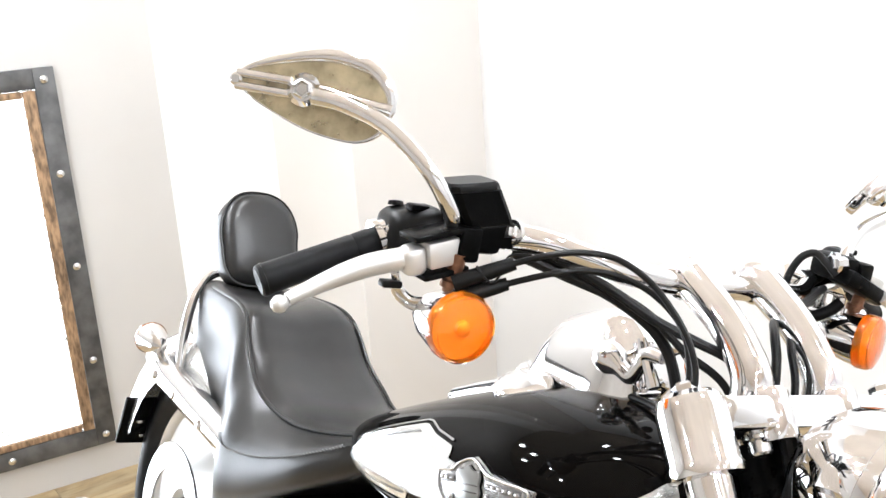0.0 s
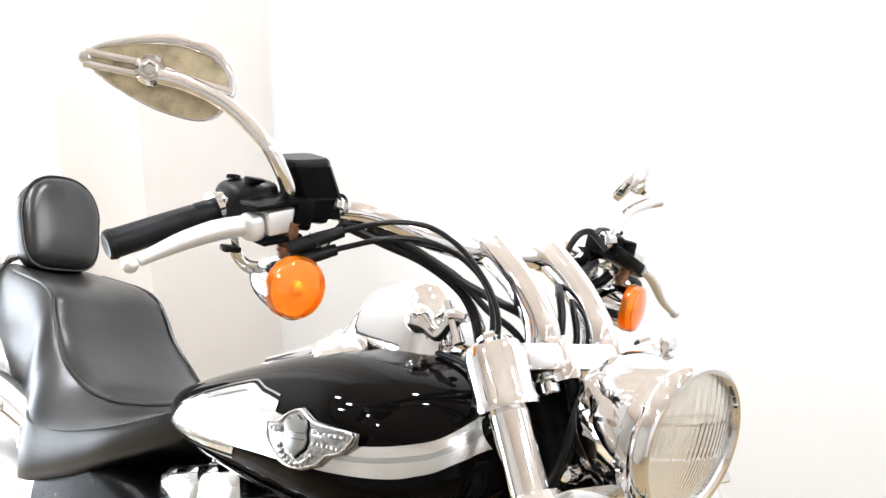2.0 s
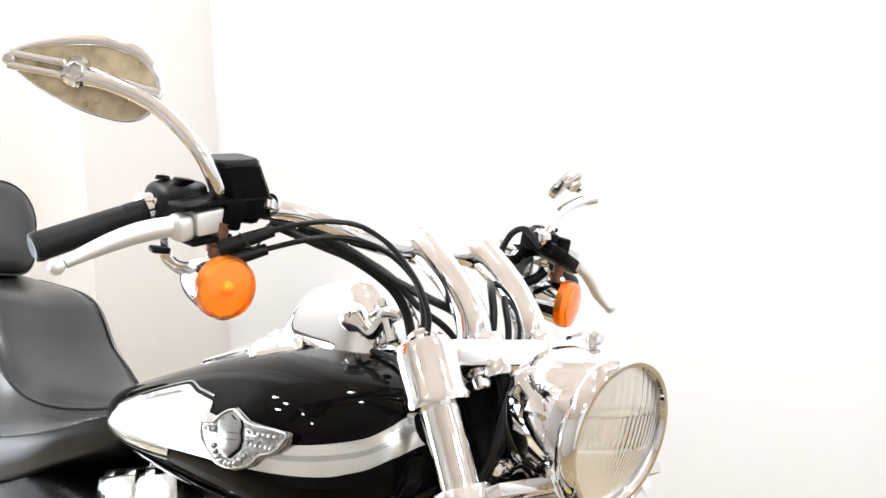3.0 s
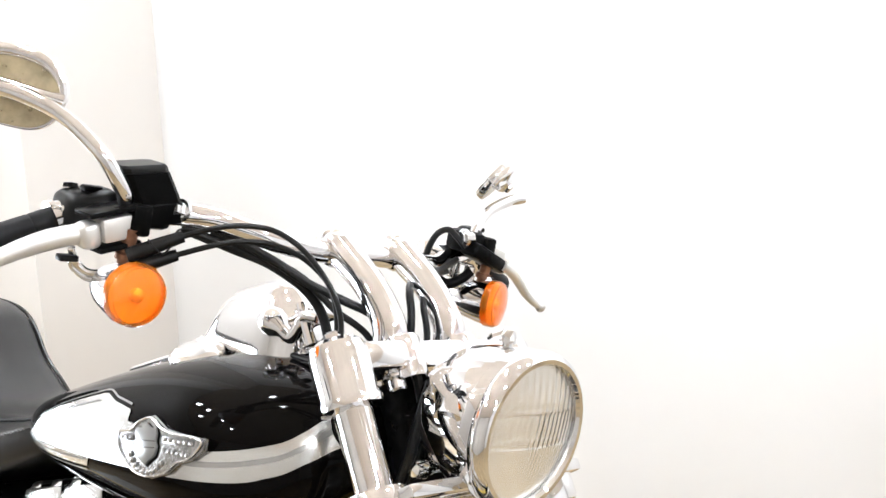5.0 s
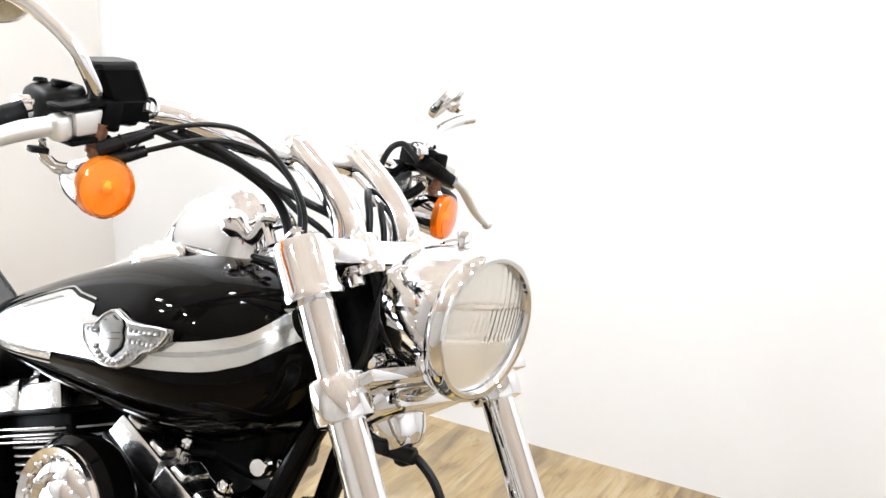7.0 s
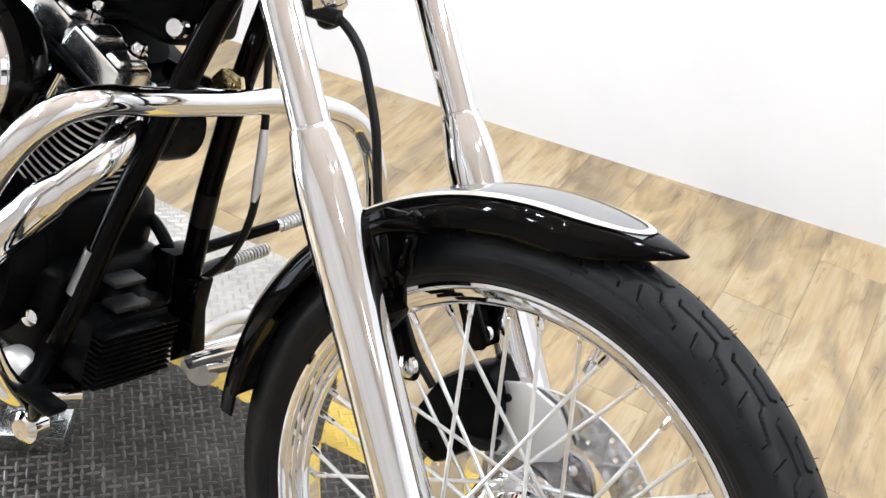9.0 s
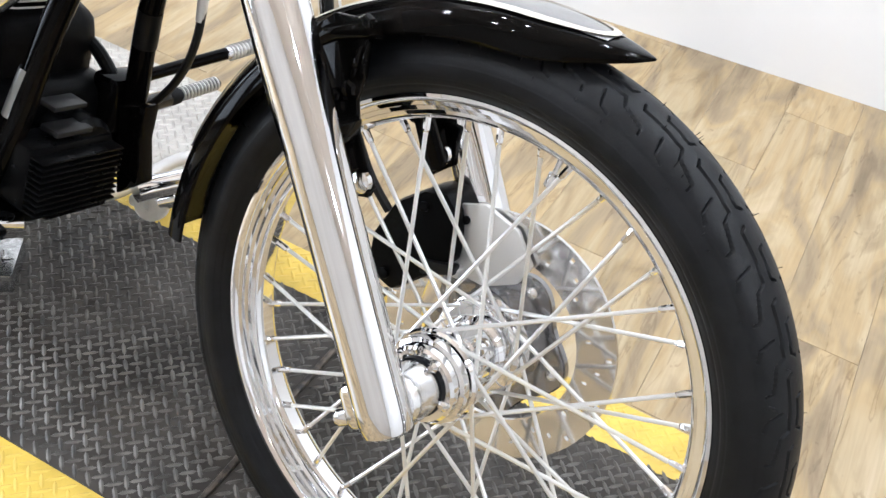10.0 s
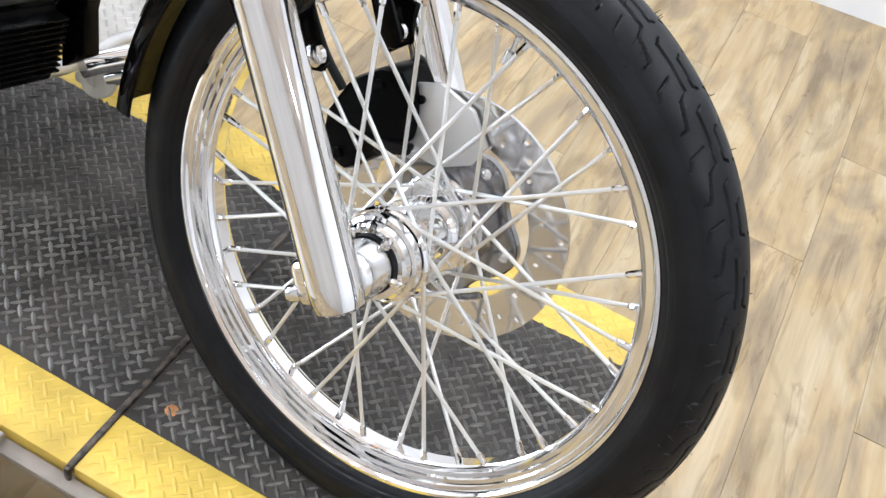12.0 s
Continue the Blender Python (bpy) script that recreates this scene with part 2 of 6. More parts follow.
def rbox(size, center=(0, 0, 0), bevel=0.004, m=None, seg=2, taper=1.0):
    bm = bmesh.new()
    bmesh.ops.create_cube(bm, size=1.0)
    for v in bm.verts:
        k = taper if v.co.z > 0 else 1.0
        v.co = Vector((v.co.x * size[0] * k, v.co.y * size[1] * k, v.co.z * size[2]))
    if bevel:
        bmesh.ops.bevel(bm, geom=bm.edges[:], offset=bevel, segments=seg, profile=0.5, affect="EDGES")
    bm.verts.index_update()
    t = Matrix.Translation(center) @ (m or Matrix())
    geo = ([t @ v.co for v in bm.verts], [tuple(v.index for v in f.verts) for f in bm.faces])
    bm.free()
    return geo


def plate(outline, y0, y1, bevel=0.0):
    """An outline of (x, z) drawn out along y."""
    bm = bmesh.new()
    f = bm.faces.new([bm.verts.new((x, y0, z)) for x, z in outline])
    r = bmesh.ops.extrude_face_region(bm, geom=[f])
    bmesh.ops.translate(bm, verts=[v for v in r["geom"] if isinstance(v, bmesh.types.BMVert)], vec=(0, y1 - y0, 0))
    if bevel:
        bmesh.ops.bevel(bm, geom=bm.edges[:], offset=bevel, segments=2, profile=0.5, affect="EDGES")
    bmesh.ops.recalc_face_normals(bm, faces=bm.faces[:])
    bm.verts.index_update()
    geo = ([v.co.copy() for v in bm.verts], [tuple(v.index for v in q.verts) for q in bm.faces])
    bm.free()
    return geo


def basis(origin, x, z):
    """A matrix whose x and z point along those given."""
    x, z = Vector(x).normalized(), Vector(z)
    y = z.cross(x).normalized()
    z = x.cross(y)
    m = Matrix((x, y, z)).transposed().to_4x4()
    m.translation = origin
    return m


def to_mesh(name, geo, material, angle=35):
    me = bpy.data.meshes.new(name)
    me.from_pydata([tuple(v) for v in geo[0]], [], geo[1])
    bm = bmesh.new()
    bm.from_mesh(me)
    bmesh.ops.recalc_face_normals(bm, faces=bm.faces[:])
    bm.to_mesh(me)
    bm.free()
    if angle:
        me.shade_smooth()
        me.set_sharp_from_angle(angle=radians(angle))
    me.materials.append(material)
    return me


def thing(name, label, category, geo=None, material=None, group="", kind="", m=None, angle=35):
    ob = new(name, to_mesh(name, geo, material, angle) if geo else None)
    if m:
        ob.matrix_basis = m
    return tagged(ob, label, category, group, kind)


def part(name, geo, material, parent, label="", m=None, angle=35):
    me = geo if isinstance(geo, bpy.types.Mesh) else to_mesh(name, geo, material, angle)
    ob = new(name, me)
    ob.parent = parent
    if m:
        ob.matrix_basis = m
    if label:
        ob["label"] = label
    return ob


def parts(name, geos, material, parent, label="", m=None, angle=35):
    """One object for each of the shapes given."""
    return [part(name, g, material, parent, label, m, angle) for g in geos]


# ---- room ----
def wall(name, pts, label, thick=0.12, material=WALL):
    """An upright wall between plan points, thickened away from the room."""
    (x0, y0), (x1, y1) = pts
    d = Vector((x1 - x0, y1 - y0, 0)).normalized()
    n = Vector((d.y, -d.x, 0)) * -thick
    lo, hi = FLOOR_Z, CEIL_Z
    base = [V(x0, y0, 0), V(x1, y1, 0), V(x1, y1, 0) + n, V(x0, y0, 0) + n]
    geo = ([b + V(0, 0, lo) for b in base] + [b + V(0, 0, hi) for b in base],
           [(3, 2, 1, 0), (4, 5, 6, 7), (0, 1, 5, 4), (1, 2, 6, 5), (2, 3, 7, 6), (3, 0, 4, 7)])
    return thing(name, label, "wall", geo, material, kind="structure", angle=0)


CORNER, PIER = (-2.686, 1.842), (-2.61, 1.255)
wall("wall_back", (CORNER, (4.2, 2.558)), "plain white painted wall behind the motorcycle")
wall("wall_return", (PIER, CORNER), "short wall return beside the corner, shade in its beige-white colour", 0.5, RETURN_WALL)
cove = [V(-3.165, 0.9, 0), V(-3.15, 1.02, 0), V(-3.11, 1.12, 0), V(-3.03, 1.19, 0), V(-2.91, 1.235, 0), V(-2.76, 1.25, 0), V(*PIER, 0)]
plan = curve_pts(cove, 5)
plan = plan + [p + V(-0.1, 0.28, 0) for p in reversed(plan)]
thing("wall_pier", "white painted wall rounded into the side wall, lightened in its colour as lit", "wall", loft([[p + V(0, 0, z) for p in plan] for z in (FLOOR_Z, CEIL_Z)]), PIER_WALL, kind="structure", angle=40)
wall("wall_side", ((-3.73, -3.6), (-3.165, 0.9)), "white painted wall with a barred panel, dimmed in its colour", 0.12, DIM_SIDE_WALL)
wall("wall_front", ((4.2, -3.6), (-3.73, -3.6)), "beige painted wall", 0.12, BEIGE_WALL)
wall("wall_end", ((4.2, 2.558), (4.2, -3.6)), "plain white painted wall")
thing("ceiling", "beige painted ceiling with hanging lamps", "ceiling", rbox((9.0, 7.4, 0.1), (0.2, -0.6, CEIL_Z + 0.05), 0), CEILING, kind="structure", angle=0)
floor = thing("floor", "pale wood-look vinyl plank floor", "floor", rbox((9.0, 7.4, 0.1), (0.2, -0.6, FLOOR_Z - 0.056), 0), GAP, kind="structure", angle=0)
# shades hang over the added fill lights too
for lx, ly in LAMPS:
    lamp = thing("ceiling_and_fill_lamp", "white pendant ceiling lamp with a conical shade, lit; front ones added as fill", "ceiling lamp", lathe([(0.0, 0.05), (-0.025, 0.05), (-0.035, 0.01), (LAMP_Z - CEIL_Z + 0.12, 0.006), (LAMP_Z - CEIL_Z + 0.117, 0.02), (LAMP_Z - CEIL_Z + 0.07, 0.045), (LAMP_Z - CEIL_Z + 0.024, 0.072), (LAMP_Z - CEIL_Z + 0.022, 0.07), (LAMP_Z - CEIL_Z + 0.066, 0.041), (LAMP_Z - CEIL_Z + 0.11, 0.0)], (0, 0, 0), (0, 0, 1), 28), NYLON, group="ceiling lamps", m=pose(lx, ly, CEIL_Z))


# ---- lift ----
lift = thing("motorcycle_lift", "low black motorcycle lift table with yellow painted edges", "lift table", rbox((2.3, 0.46, 0.2), (-0.85, 0.145, -0.2), 0.01), SATIN_BLACK)
X0, X1, SEAM = -2.04, 0.365, -0.245
YN, YN2, YF2, YF = -0.166, -0.077, 0.374, 0.456


def deck(xa, xb):
    w = 0.004
    a, b = xa + w, xb - w
    part("deck_panel", rbox((b - a, YF2 - YN2, 0.03), ((a + b) / 2, (YN2 + YF2) / 2, -0.015), 0.0015), DECK, lift, "black tread plate worn grey")
    for ya, yb in ((YN, YN2), (YF2, YF)):
        part("edge_stripe", rbox((b - a, yb - ya, 0.03), ((a + b) / 2, (ya + yb) / 2, -0.015), 0.0015), YELLOW, lift, "yellow painted tread plate edge")


deck(X0, SEAM)
deck(SEAM, X1)
part("seam_bar", join(rbox((0.0095, YF - YN + 0.004, 0.012), (SEAM, (YN + YF) / 2, -0.002), 0.003, None, 3), rbox((0.008, 0.007, 0.034), (SEAM, YN - 0.005, -0.013), 0.002)), SEAM_STEEL, lift, "black joint bar across the deck")
part("side_panel", rbox((X1 - X0 - 0.02, 0.004, 0.25), ((X0 + X1) / 2, YN + 0.012, -0.165), 0.001), DISC, lift, "polished steel side panel")
part("side_skirt", rbox((X1 - X0, 0.02, 0.012), ((X0 + X1) / 2, YN - 0.011, -0.026), 0.002), FILM, lift, "clear plastic strip along the edge")


def tread(x0, x1, y0, y1, z, material, label, p=0.0152, size=0.0126, high=0.0019):
    """Chequer plate: lens-shaped bars laid by turns along two slanting axes."""
    verts, faces = [], []
    q = math.sqrt(0.5)
    n = int((x1 - x0 + y1 - y0) / p) + 4
    for i in range(-n, n):
        for j in range(-n, n):
            x, y = (x0 + x1) / 2 + (i - j) * p * q, (y0 + y1) / 2 + (i + j) * p * q
            if not (x0 + 0.007 < x < x1 - 0.007 and y0 + 0.007 < y < y1 - 0.007):
                continue
            a = radians(45 if (i + j) % 2 else -45) + random.uniform(-0.05, 0.05)
            c, s = math.cos(a), math.sin(a)
            k = len(verts)
            for lx, ly, lz in ((-1, 0, 0), (-0.5, 0.23, 0), (0.5, 0.23, 0), (1, 0, 0), (0.5, -0.23, 0), (-0.5, -0.23, 0), (-0.55, 0, 1), (0.55, 0, 1)):
                px, py = lx * size, ly * size
                verts.append((x + px * c - py * s, y + px * s + py * c, z + lz * high))
            faces += [(k, k + 6, k + 1), (k + 1, k + 6, k + 7, k + 2), (k + 2, k + 7, k + 3), (k + 3, k + 7, k + 4), (k + 4, k + 7, k + 6, k + 5), (k + 5, k + 6, k)]
    ob = part("tread_relief", (verts, faces), material, lift, label, angle=0)
    ob["kind"] = "stuff"
    return ob


tread(-1.5, SEAM - 0.006, YN2, YF2, 0, DECK_BAR, "worn raised tread bars, highlights in their lighter colour")
tread(SEAM + 0.006, X1, YN2, YF2, 0, DECK_BAR, "worn raised tread bars, highlights in their lighter colour")
for ya, yb in ((YN, YN2), (YF2, YF)):
    tread(-1.2, SEAM - 0.006, ya, yb, 0, YELLOW, "yellow painted tread bars", high=0.0013)
    tread(SEAM + 0.006, X1, ya, yb, 0, YELLOW, "yellow painted tread bars", high=0.0013)
for xe, ya, yb in ((-0.67, YF + 0.004, 0.735), (-0.338, -0.46, YN - 0.004)):
    part("side_extension", rbox((xe - X0, yb - ya, 0.03), ((xe + X0) / 2, (ya + yb) / 2, -0.019), 0.002), SILVER_PLATE, lift, "bare silver tread plate side extension")
    tread(max(X0, -1.7), xe, ya, yb, -0.004, SILVER_PLATE, "bare silver tread bars", high=0.0016)
for sx, sy, sr in ((-0.196, -0.04, 0.009), (0.0, 0.02, 0.006), (-0.03, 0.30, 0.004)):
    part("rust_spot", lathe([(0, sr), (0.0006, sr * 0.8)], (sx, sy, 0.0002), (0, 0, 1), 9), RUST, lift, "small rust spot on the deck")

# worn, uneven edge of the yellow paint on the deck
for yb, sg in ((YF2, -1),):
    for xa, xb in ((-1.2, SEAM - 0.006), (SEAM + 0.006, X1 - 0.005)):
        n = int((xb - xa) / 0.004)
        w = 0.0
        rows = []
        for i in range(n + 1):
            w = 0.85 * w + random.uniform(0, 0.0015) + (0.003 if random.random() < 0.04 else 0)
            x = xa + (xb - xa) * i / n
            rows.append([V(x, yb - sg * 0.003, 0.0006), V(x, yb + sg * w * 0.6, 0.0006), V(x, yb + sg * w, 0.0002)])
        part("paint_edge", grid(rows), YELLOW, lift, "uneven edge of the yellow paint")

# ---- motorcycle ----
moto = thing("motorcycle", "black and silver cruiser motorcycle with chrome parts, leaning on its stand", "motorcycle")
KM = Matrix(((0.988643, 0.144563, 0.041063, -0.001848), (-0.150282, 0.951021, 0.270139, -0.012156), (0.000000, -0.273242, 0.961945, 0.001712), (0, 0, 0, 1)))
BM = Matrix(((0.993850, 0.101247, 0.044848, -0.002901), (-0.110061, 0.947767, 0.299372, -0.020294), (-0.012195, -0.302466, 0.953082, 0.004180), (0, 0, 0, 1)))
AXLE_Z = 0.352
FA, FN = V(-0.5991, 0, 0.8007), V(0.8007, 0, 0.5991)


def fk(s, y=0.0, d=0.0):
    """A place on the fork: s up the leg from the axle, d ahead of it."""
    return V(-0.0034, y, AXLE_Z) + FA * s + FN * d


def kpart(name, geo, material, label="", angle=35):
    return part(name, geo, material, moto, label, KM, angle)


def bpart(name, geo, material, label="", angle=35):
    return part(name, geo, material, moto, label, BM, angle)


def bolt(p, axis, r=0.006, h=0.006, dome=True):
    return lathe([(0, r), (h * 0.6, r), (h, r * 0.55), (h * 1.08, 0)] if dome else [(0, r), (h, r), (h, 0)], p, axis, 12)


# front wheel, in the frame of the fork
def tyre_geo(R, half, rim_r, rim_w, na, nm, period, groove=0.0038):
    """Tyre skin with zigzag tread grooves pressed in."""
    sec = []
    for i in range(nm):
        u = -1 + 2 * i / (nm - 1)
        a = abs(u)
        if a < 0.52:
            y = half * 0.93 * math.sin(a / 0.52 * math.pi / 2 * 0.86)
            r = R - (R - rim_r) * 0.42 * (1 - math.cos(a / 0.52 * math.pi / 2 * 0.95))
        else:
            t = (a - 0.52) / 0.48
            y0 = half * 0.93 * math.sin(math.pi / 2 * 0.86)
            r0 = R - (R - rim_r) * 0.42 * (1 - math.cos(math.pi / 2 * 0.95))
            y = y0 + (rim_w - y0) * t + half * 0.22 * math.sin(math.pi * t)
            r = r0 + (rim_r - r0) * t
        sec.append((math.copysign(y, u), r))
    segs = [((0.26, 0.05), (0.3, 0.1)), ((0.3, 0.1), (0.7, 0.11)), ((0.7, 0.11), (0.75, 0.06)), ((-0.05, 0.15), (0.0, 0.2)), ((0.0, 0.2), (0.7, 0.21)), ((0.7, 0.21), (0.79, 0.3)), ((0.79, 0.3), (1.16, 0.36)), ((1.16, 0.36), (1.18, 0.42)),
            ((0.44, 0.29), (0.53, 0.42)), ((0.53, 0.42), (0.68, 0.46))]
    th = np.arange(na) * 2 * math.pi / na
    ph = ((75.5 / 360 - np.arange(na) / na) * period) % 1.0
    verts = np.zeros((nm, na, 3))
    for i, (y, r) in enumerate(sec):
        u = abs(-1 + 2 * i / (nm - 1))
        p = ph if y < 0 else (ph + 0.5) % 1.0
        dist = np.full(na, 9.0)
        for (x0, v0), (x1, v1) in segs:
            for sh in (-1, 0, 1):
                ax, ay = (p - x0 + sh) * 0.0675, np.full(na, (u - v0) * 0.085)
                bx, by = (x1 - x0) * 0.0675, (v1 - v0) * 0.085
                t = np.clip((ax * bx + ay * by) / (bx * bx + by * by), 0, 1)
                dist = np.minimum(dist, np.hypot(ax - t * bx, ay - t * by))
        depth = np.clip((0.0012 - dist) / 0.0006, 0, 1) * groove
        if 0.66 < u < 0.68 or 0.80 < u < 0.815 or 0.88 < u < 0.9:
            depth = depth - 0.0006
        rr = r - depth
        verts[i, :, 0], verts[i, :, 1], verts[i, :, 2] = rr * np.cos(th), y, AXLE_Z + rr * np.sin(th)
    idx = np.arange(nm * na).reshape(nm, na)
    q = np.stack([idx[:-1], np.roll(idx, -1, 1)[:-1], np.roll(idx, -1, 1)[1:], idx[1:]], -1).reshape(-1, 4)
    return verts.reshape(-1, 3).tolist(), [tuple(f) for f in q.tolist()]


AX, YA = V(0, 0, AXLE_Z), V(0, 1, 0)
hub = kpart("front_wheel", join(
    lathe([(-0.052, 0.018), (-0.052, 0.03), (-0.046, 0.036), (-0.034, 0.038), (-0.03, 0.0355), (-0.012, 0.0345), (-0.01, 0.037), (0.01, 0.037), (0.012, 0.0345), (0.03, 0.0355), (0.034, 0.039), (0.05, 0.04), (0.056, 0.036)], AX, YA),
    lathe([(-0.05, 0.03), (-0.05, 0.0495), (-0.047, 0.052), (-0.043, 0.052), (-0.04, 0.047), (-0.038, 0.03)], AX, YA),
    lathe([(0.036, 0.03), (0.038, 0.048), (0.041, 0.054), (0.046, 0.054), (0.05, 0.05), (0.052, 0.03)], AX, YA)), CHROME, "chrome laced front wheel with a polished hub")
part("tyre", tyre_geo(0.355, 0.0445, 0.284, 0.03, 2300, 160, 33), RUBBER, hub, "black treaded front tyre")
random.seed(3)
nubs = []
for k in range(150):
    a, yy = random.uniform(0, 2 * math.pi), random.choice((-0.045, -0.038, -0.02, 0.004, 0.022, 0.04)) + random.uniform(-0.002, 0.002)
    rr = 0.3545 - 0.42 * 0.071 * (1 - math.cos(min(1.5, math.asin(min(1, abs(yy) / 0.0455)))))
    d = V(math.cos(a + random.uniform(-0.3, 0.3)), yy * 12 + random.uniform(-0.3, 0.3), math.sin(a)).normalized()
    b0 = AX + V(rr * math.cos(a), yy, rr * math.sin(a))
    nubs.append(tube([b0 - d * 0.002, b0 + d * random.uniform(0.002, 0.0055)], [0.0005, 0.0003], 5))
part("rubber_nubs", join(*nubs), RUBBER, hub, "fine moulding hairs on the new tyre")["kind"] = "stuff"
part("rim", join(ring_lathe([(-0.031, 0.287), (-0.0335, 0.2855), (-0.034, 0.282), (-0.031, 0.2785), (-0.0285, 0.2775), (-0.0275, 0.2735), (-0.0235, 0.2725), (-0.0225, 0.2685), (-0.0185, 0.2675), (-0.017, 0.2635), (-0.011, 0.2615), (-0.008, 0.258), (0.008, 0.258), (0.011, 0.2615), (0.017, 0.2635), (0.0185, 0.2675), (0.0225, 0.2685), (0.0235, 0.2725), (0.0275, 0.2735), (0.0285, 0.2775), (0.031, 0.2785), (0.034, 0.282), (0.0335, 0.2855), (0.031, 0.287),
                             (0.026, 0.286), (0.012, 0.266), (-0.012, 0.266), (-0.026, 0.286)], AX, YA, 160)), CHROME, hub)
NF, RH, RN = 40, 0.0475, 0.262
for k in range(NF):
    side = -1 if k % 2 else 1
    sw = -1 if (k // 2) % 2 else 1
    a = 2 * math.pi * (k + 0.0) / NF
    ha = a + sw * radians(78)
    end = V(RN * math.cos(a), side * 0.005, RN * math.sin(a) + AXLE_Z)
    st = V(RH * math.cos(ha), side * (0.0455 + 0.003 * sw), RH * math.sin(ha) + AXLE_Z)
    d = (end - st).normalized()
    part("spoke", tube([st, end], 0.0024, 8), SPOKE, hub)
    part("spoke_nut", tube([end - d * 0.019, end - d * 0.016, end - d * 0.004, end + d * 0.002], [0.0027, 0.0037, 0.004, 0.0048], 8), CHROME, hub)
part("axle_spacer", lathe([(-0.116, 0.024), (-0.112, 0.027), (-0.108, 0.0285), (-0.079, 0.0295), (-0.077, 0.028)], AX, YA), STEEL, hub)
part("spacer_seal", lathe([(-0.078, 0.0312), (-0.074, 0.0312), (-0.073, 0.029)], AX, YA), RUBBER, hub, "black rubber seal ring")
part("hub_cap", lathe([(-0.074, 0.03), (-0.074, 0.0385), (-0.071, 0.0415), (-0.062, 0.0425), (-0.06, 0.0465), (-0.052, 0.0475), (-0.05, 0.042)], AX, YA), CHROME, hub)
parts("hub_bolt", [lathe([(0, 0.006), (0.006, 0.006), (0.009, 0.003)], V(0.0345 * math.cos(t), -0.0735, AXLE_Z + 0.0345 * math.sin(t)), -YA, 10) for t in [k * math.pi * 2 / 5 for k in range(5)]], CHROME, hub)
part("valve_stem", tube([V(0.027, 0, 0.352 + 0.262), V(0.0262, 0, 0.352 + 0.24), V(0.026, 0, 0.352 + 0.238), V(0.0245, 0, 0.352 + 0.225)], [0.0035, 0.0035, 0.006, 0.006], 12), CHROME, hub, "valve stem with a chrome cap")


def disc_geo(r0, r1, y, holes, thick=0.005):
    """Brake disc with rows of drilled holes."""
    bm = bmesh.new()
    n, rings = 180, [r0 + (r1 - r0) * k / 8 for k in range(9)]
    vs = [[bm.verts.new((r * math.cos(2 * math.pi * j / n), y, AXLE_Z + r * math.sin(2 * math.pi * j / n))) for j in range(n)] for r in rings]
    for i in range(8):
        for j in range(n):
            if (i, j % 12) not in holes:
                bm.faces.new((vs[i][j], vs[i][(j + 1) % n], vs[i + 1][(j + 1) % n], vs[i + 1][j]))
    r = bmesh.ops.extrude_face_region(bm, geom=bm.faces[:])
    bmesh.ops.translate(bm, verts=[v for v in r["geom"] if isinstance(v, bmesh.types.BMVert)], vec=(0, thick, 0))
    bm.verts.index_update()
    geo = ([v.co.copy() for v in bm.verts], [tuple(v.index for v in f.verts) for f in bm.faces])
    bm.free()
    return geo


disc = part("brake_disc", disc_geo(0.1, 0.146, 0.083, {(2, 2), (4, 6), (6, 10)}), DISC, hub, "drilled polished steel brake disc")
carrier = []
for k in range(5):
    a0 = k * 2 * math.pi / 5
    carrier.append(bolt(AX + V(0.08 * math.cos(a0), 0.077, 0.08 * math.sin(a0)), -YA, 0.0065, 0.006))
cr = []
for k in range(100):
    t = 2 * math.pi * k / 100
    cr.append((0.086 + 0.008 * math.cos(5 * t), t))
# polished carrier given a dark metal in place of its dark reflection
part("carrier_ring", loft([[AX + V(r * q * math.cos(t), y, r * q * math.sin(t)) for r, t in cr] for q, y in ((0.62, 0.088), (0.62, 0.078), (0.98, 0.077), (1.0, 0.079), (1.0, 0.087), (0.62, 0.088))], False), DARK_CHROME, hub, "scalloped polished disc carrier, dark reflection in its colour")
part("disc_carrier", lathe([(0.052, 0.042), (0.06, 0.056), (0.08, 0.058), (0.087, 0.056)], AX, YA), CHROME, hub)
parts("carrier_bolt", carrier, STEEL, disc)

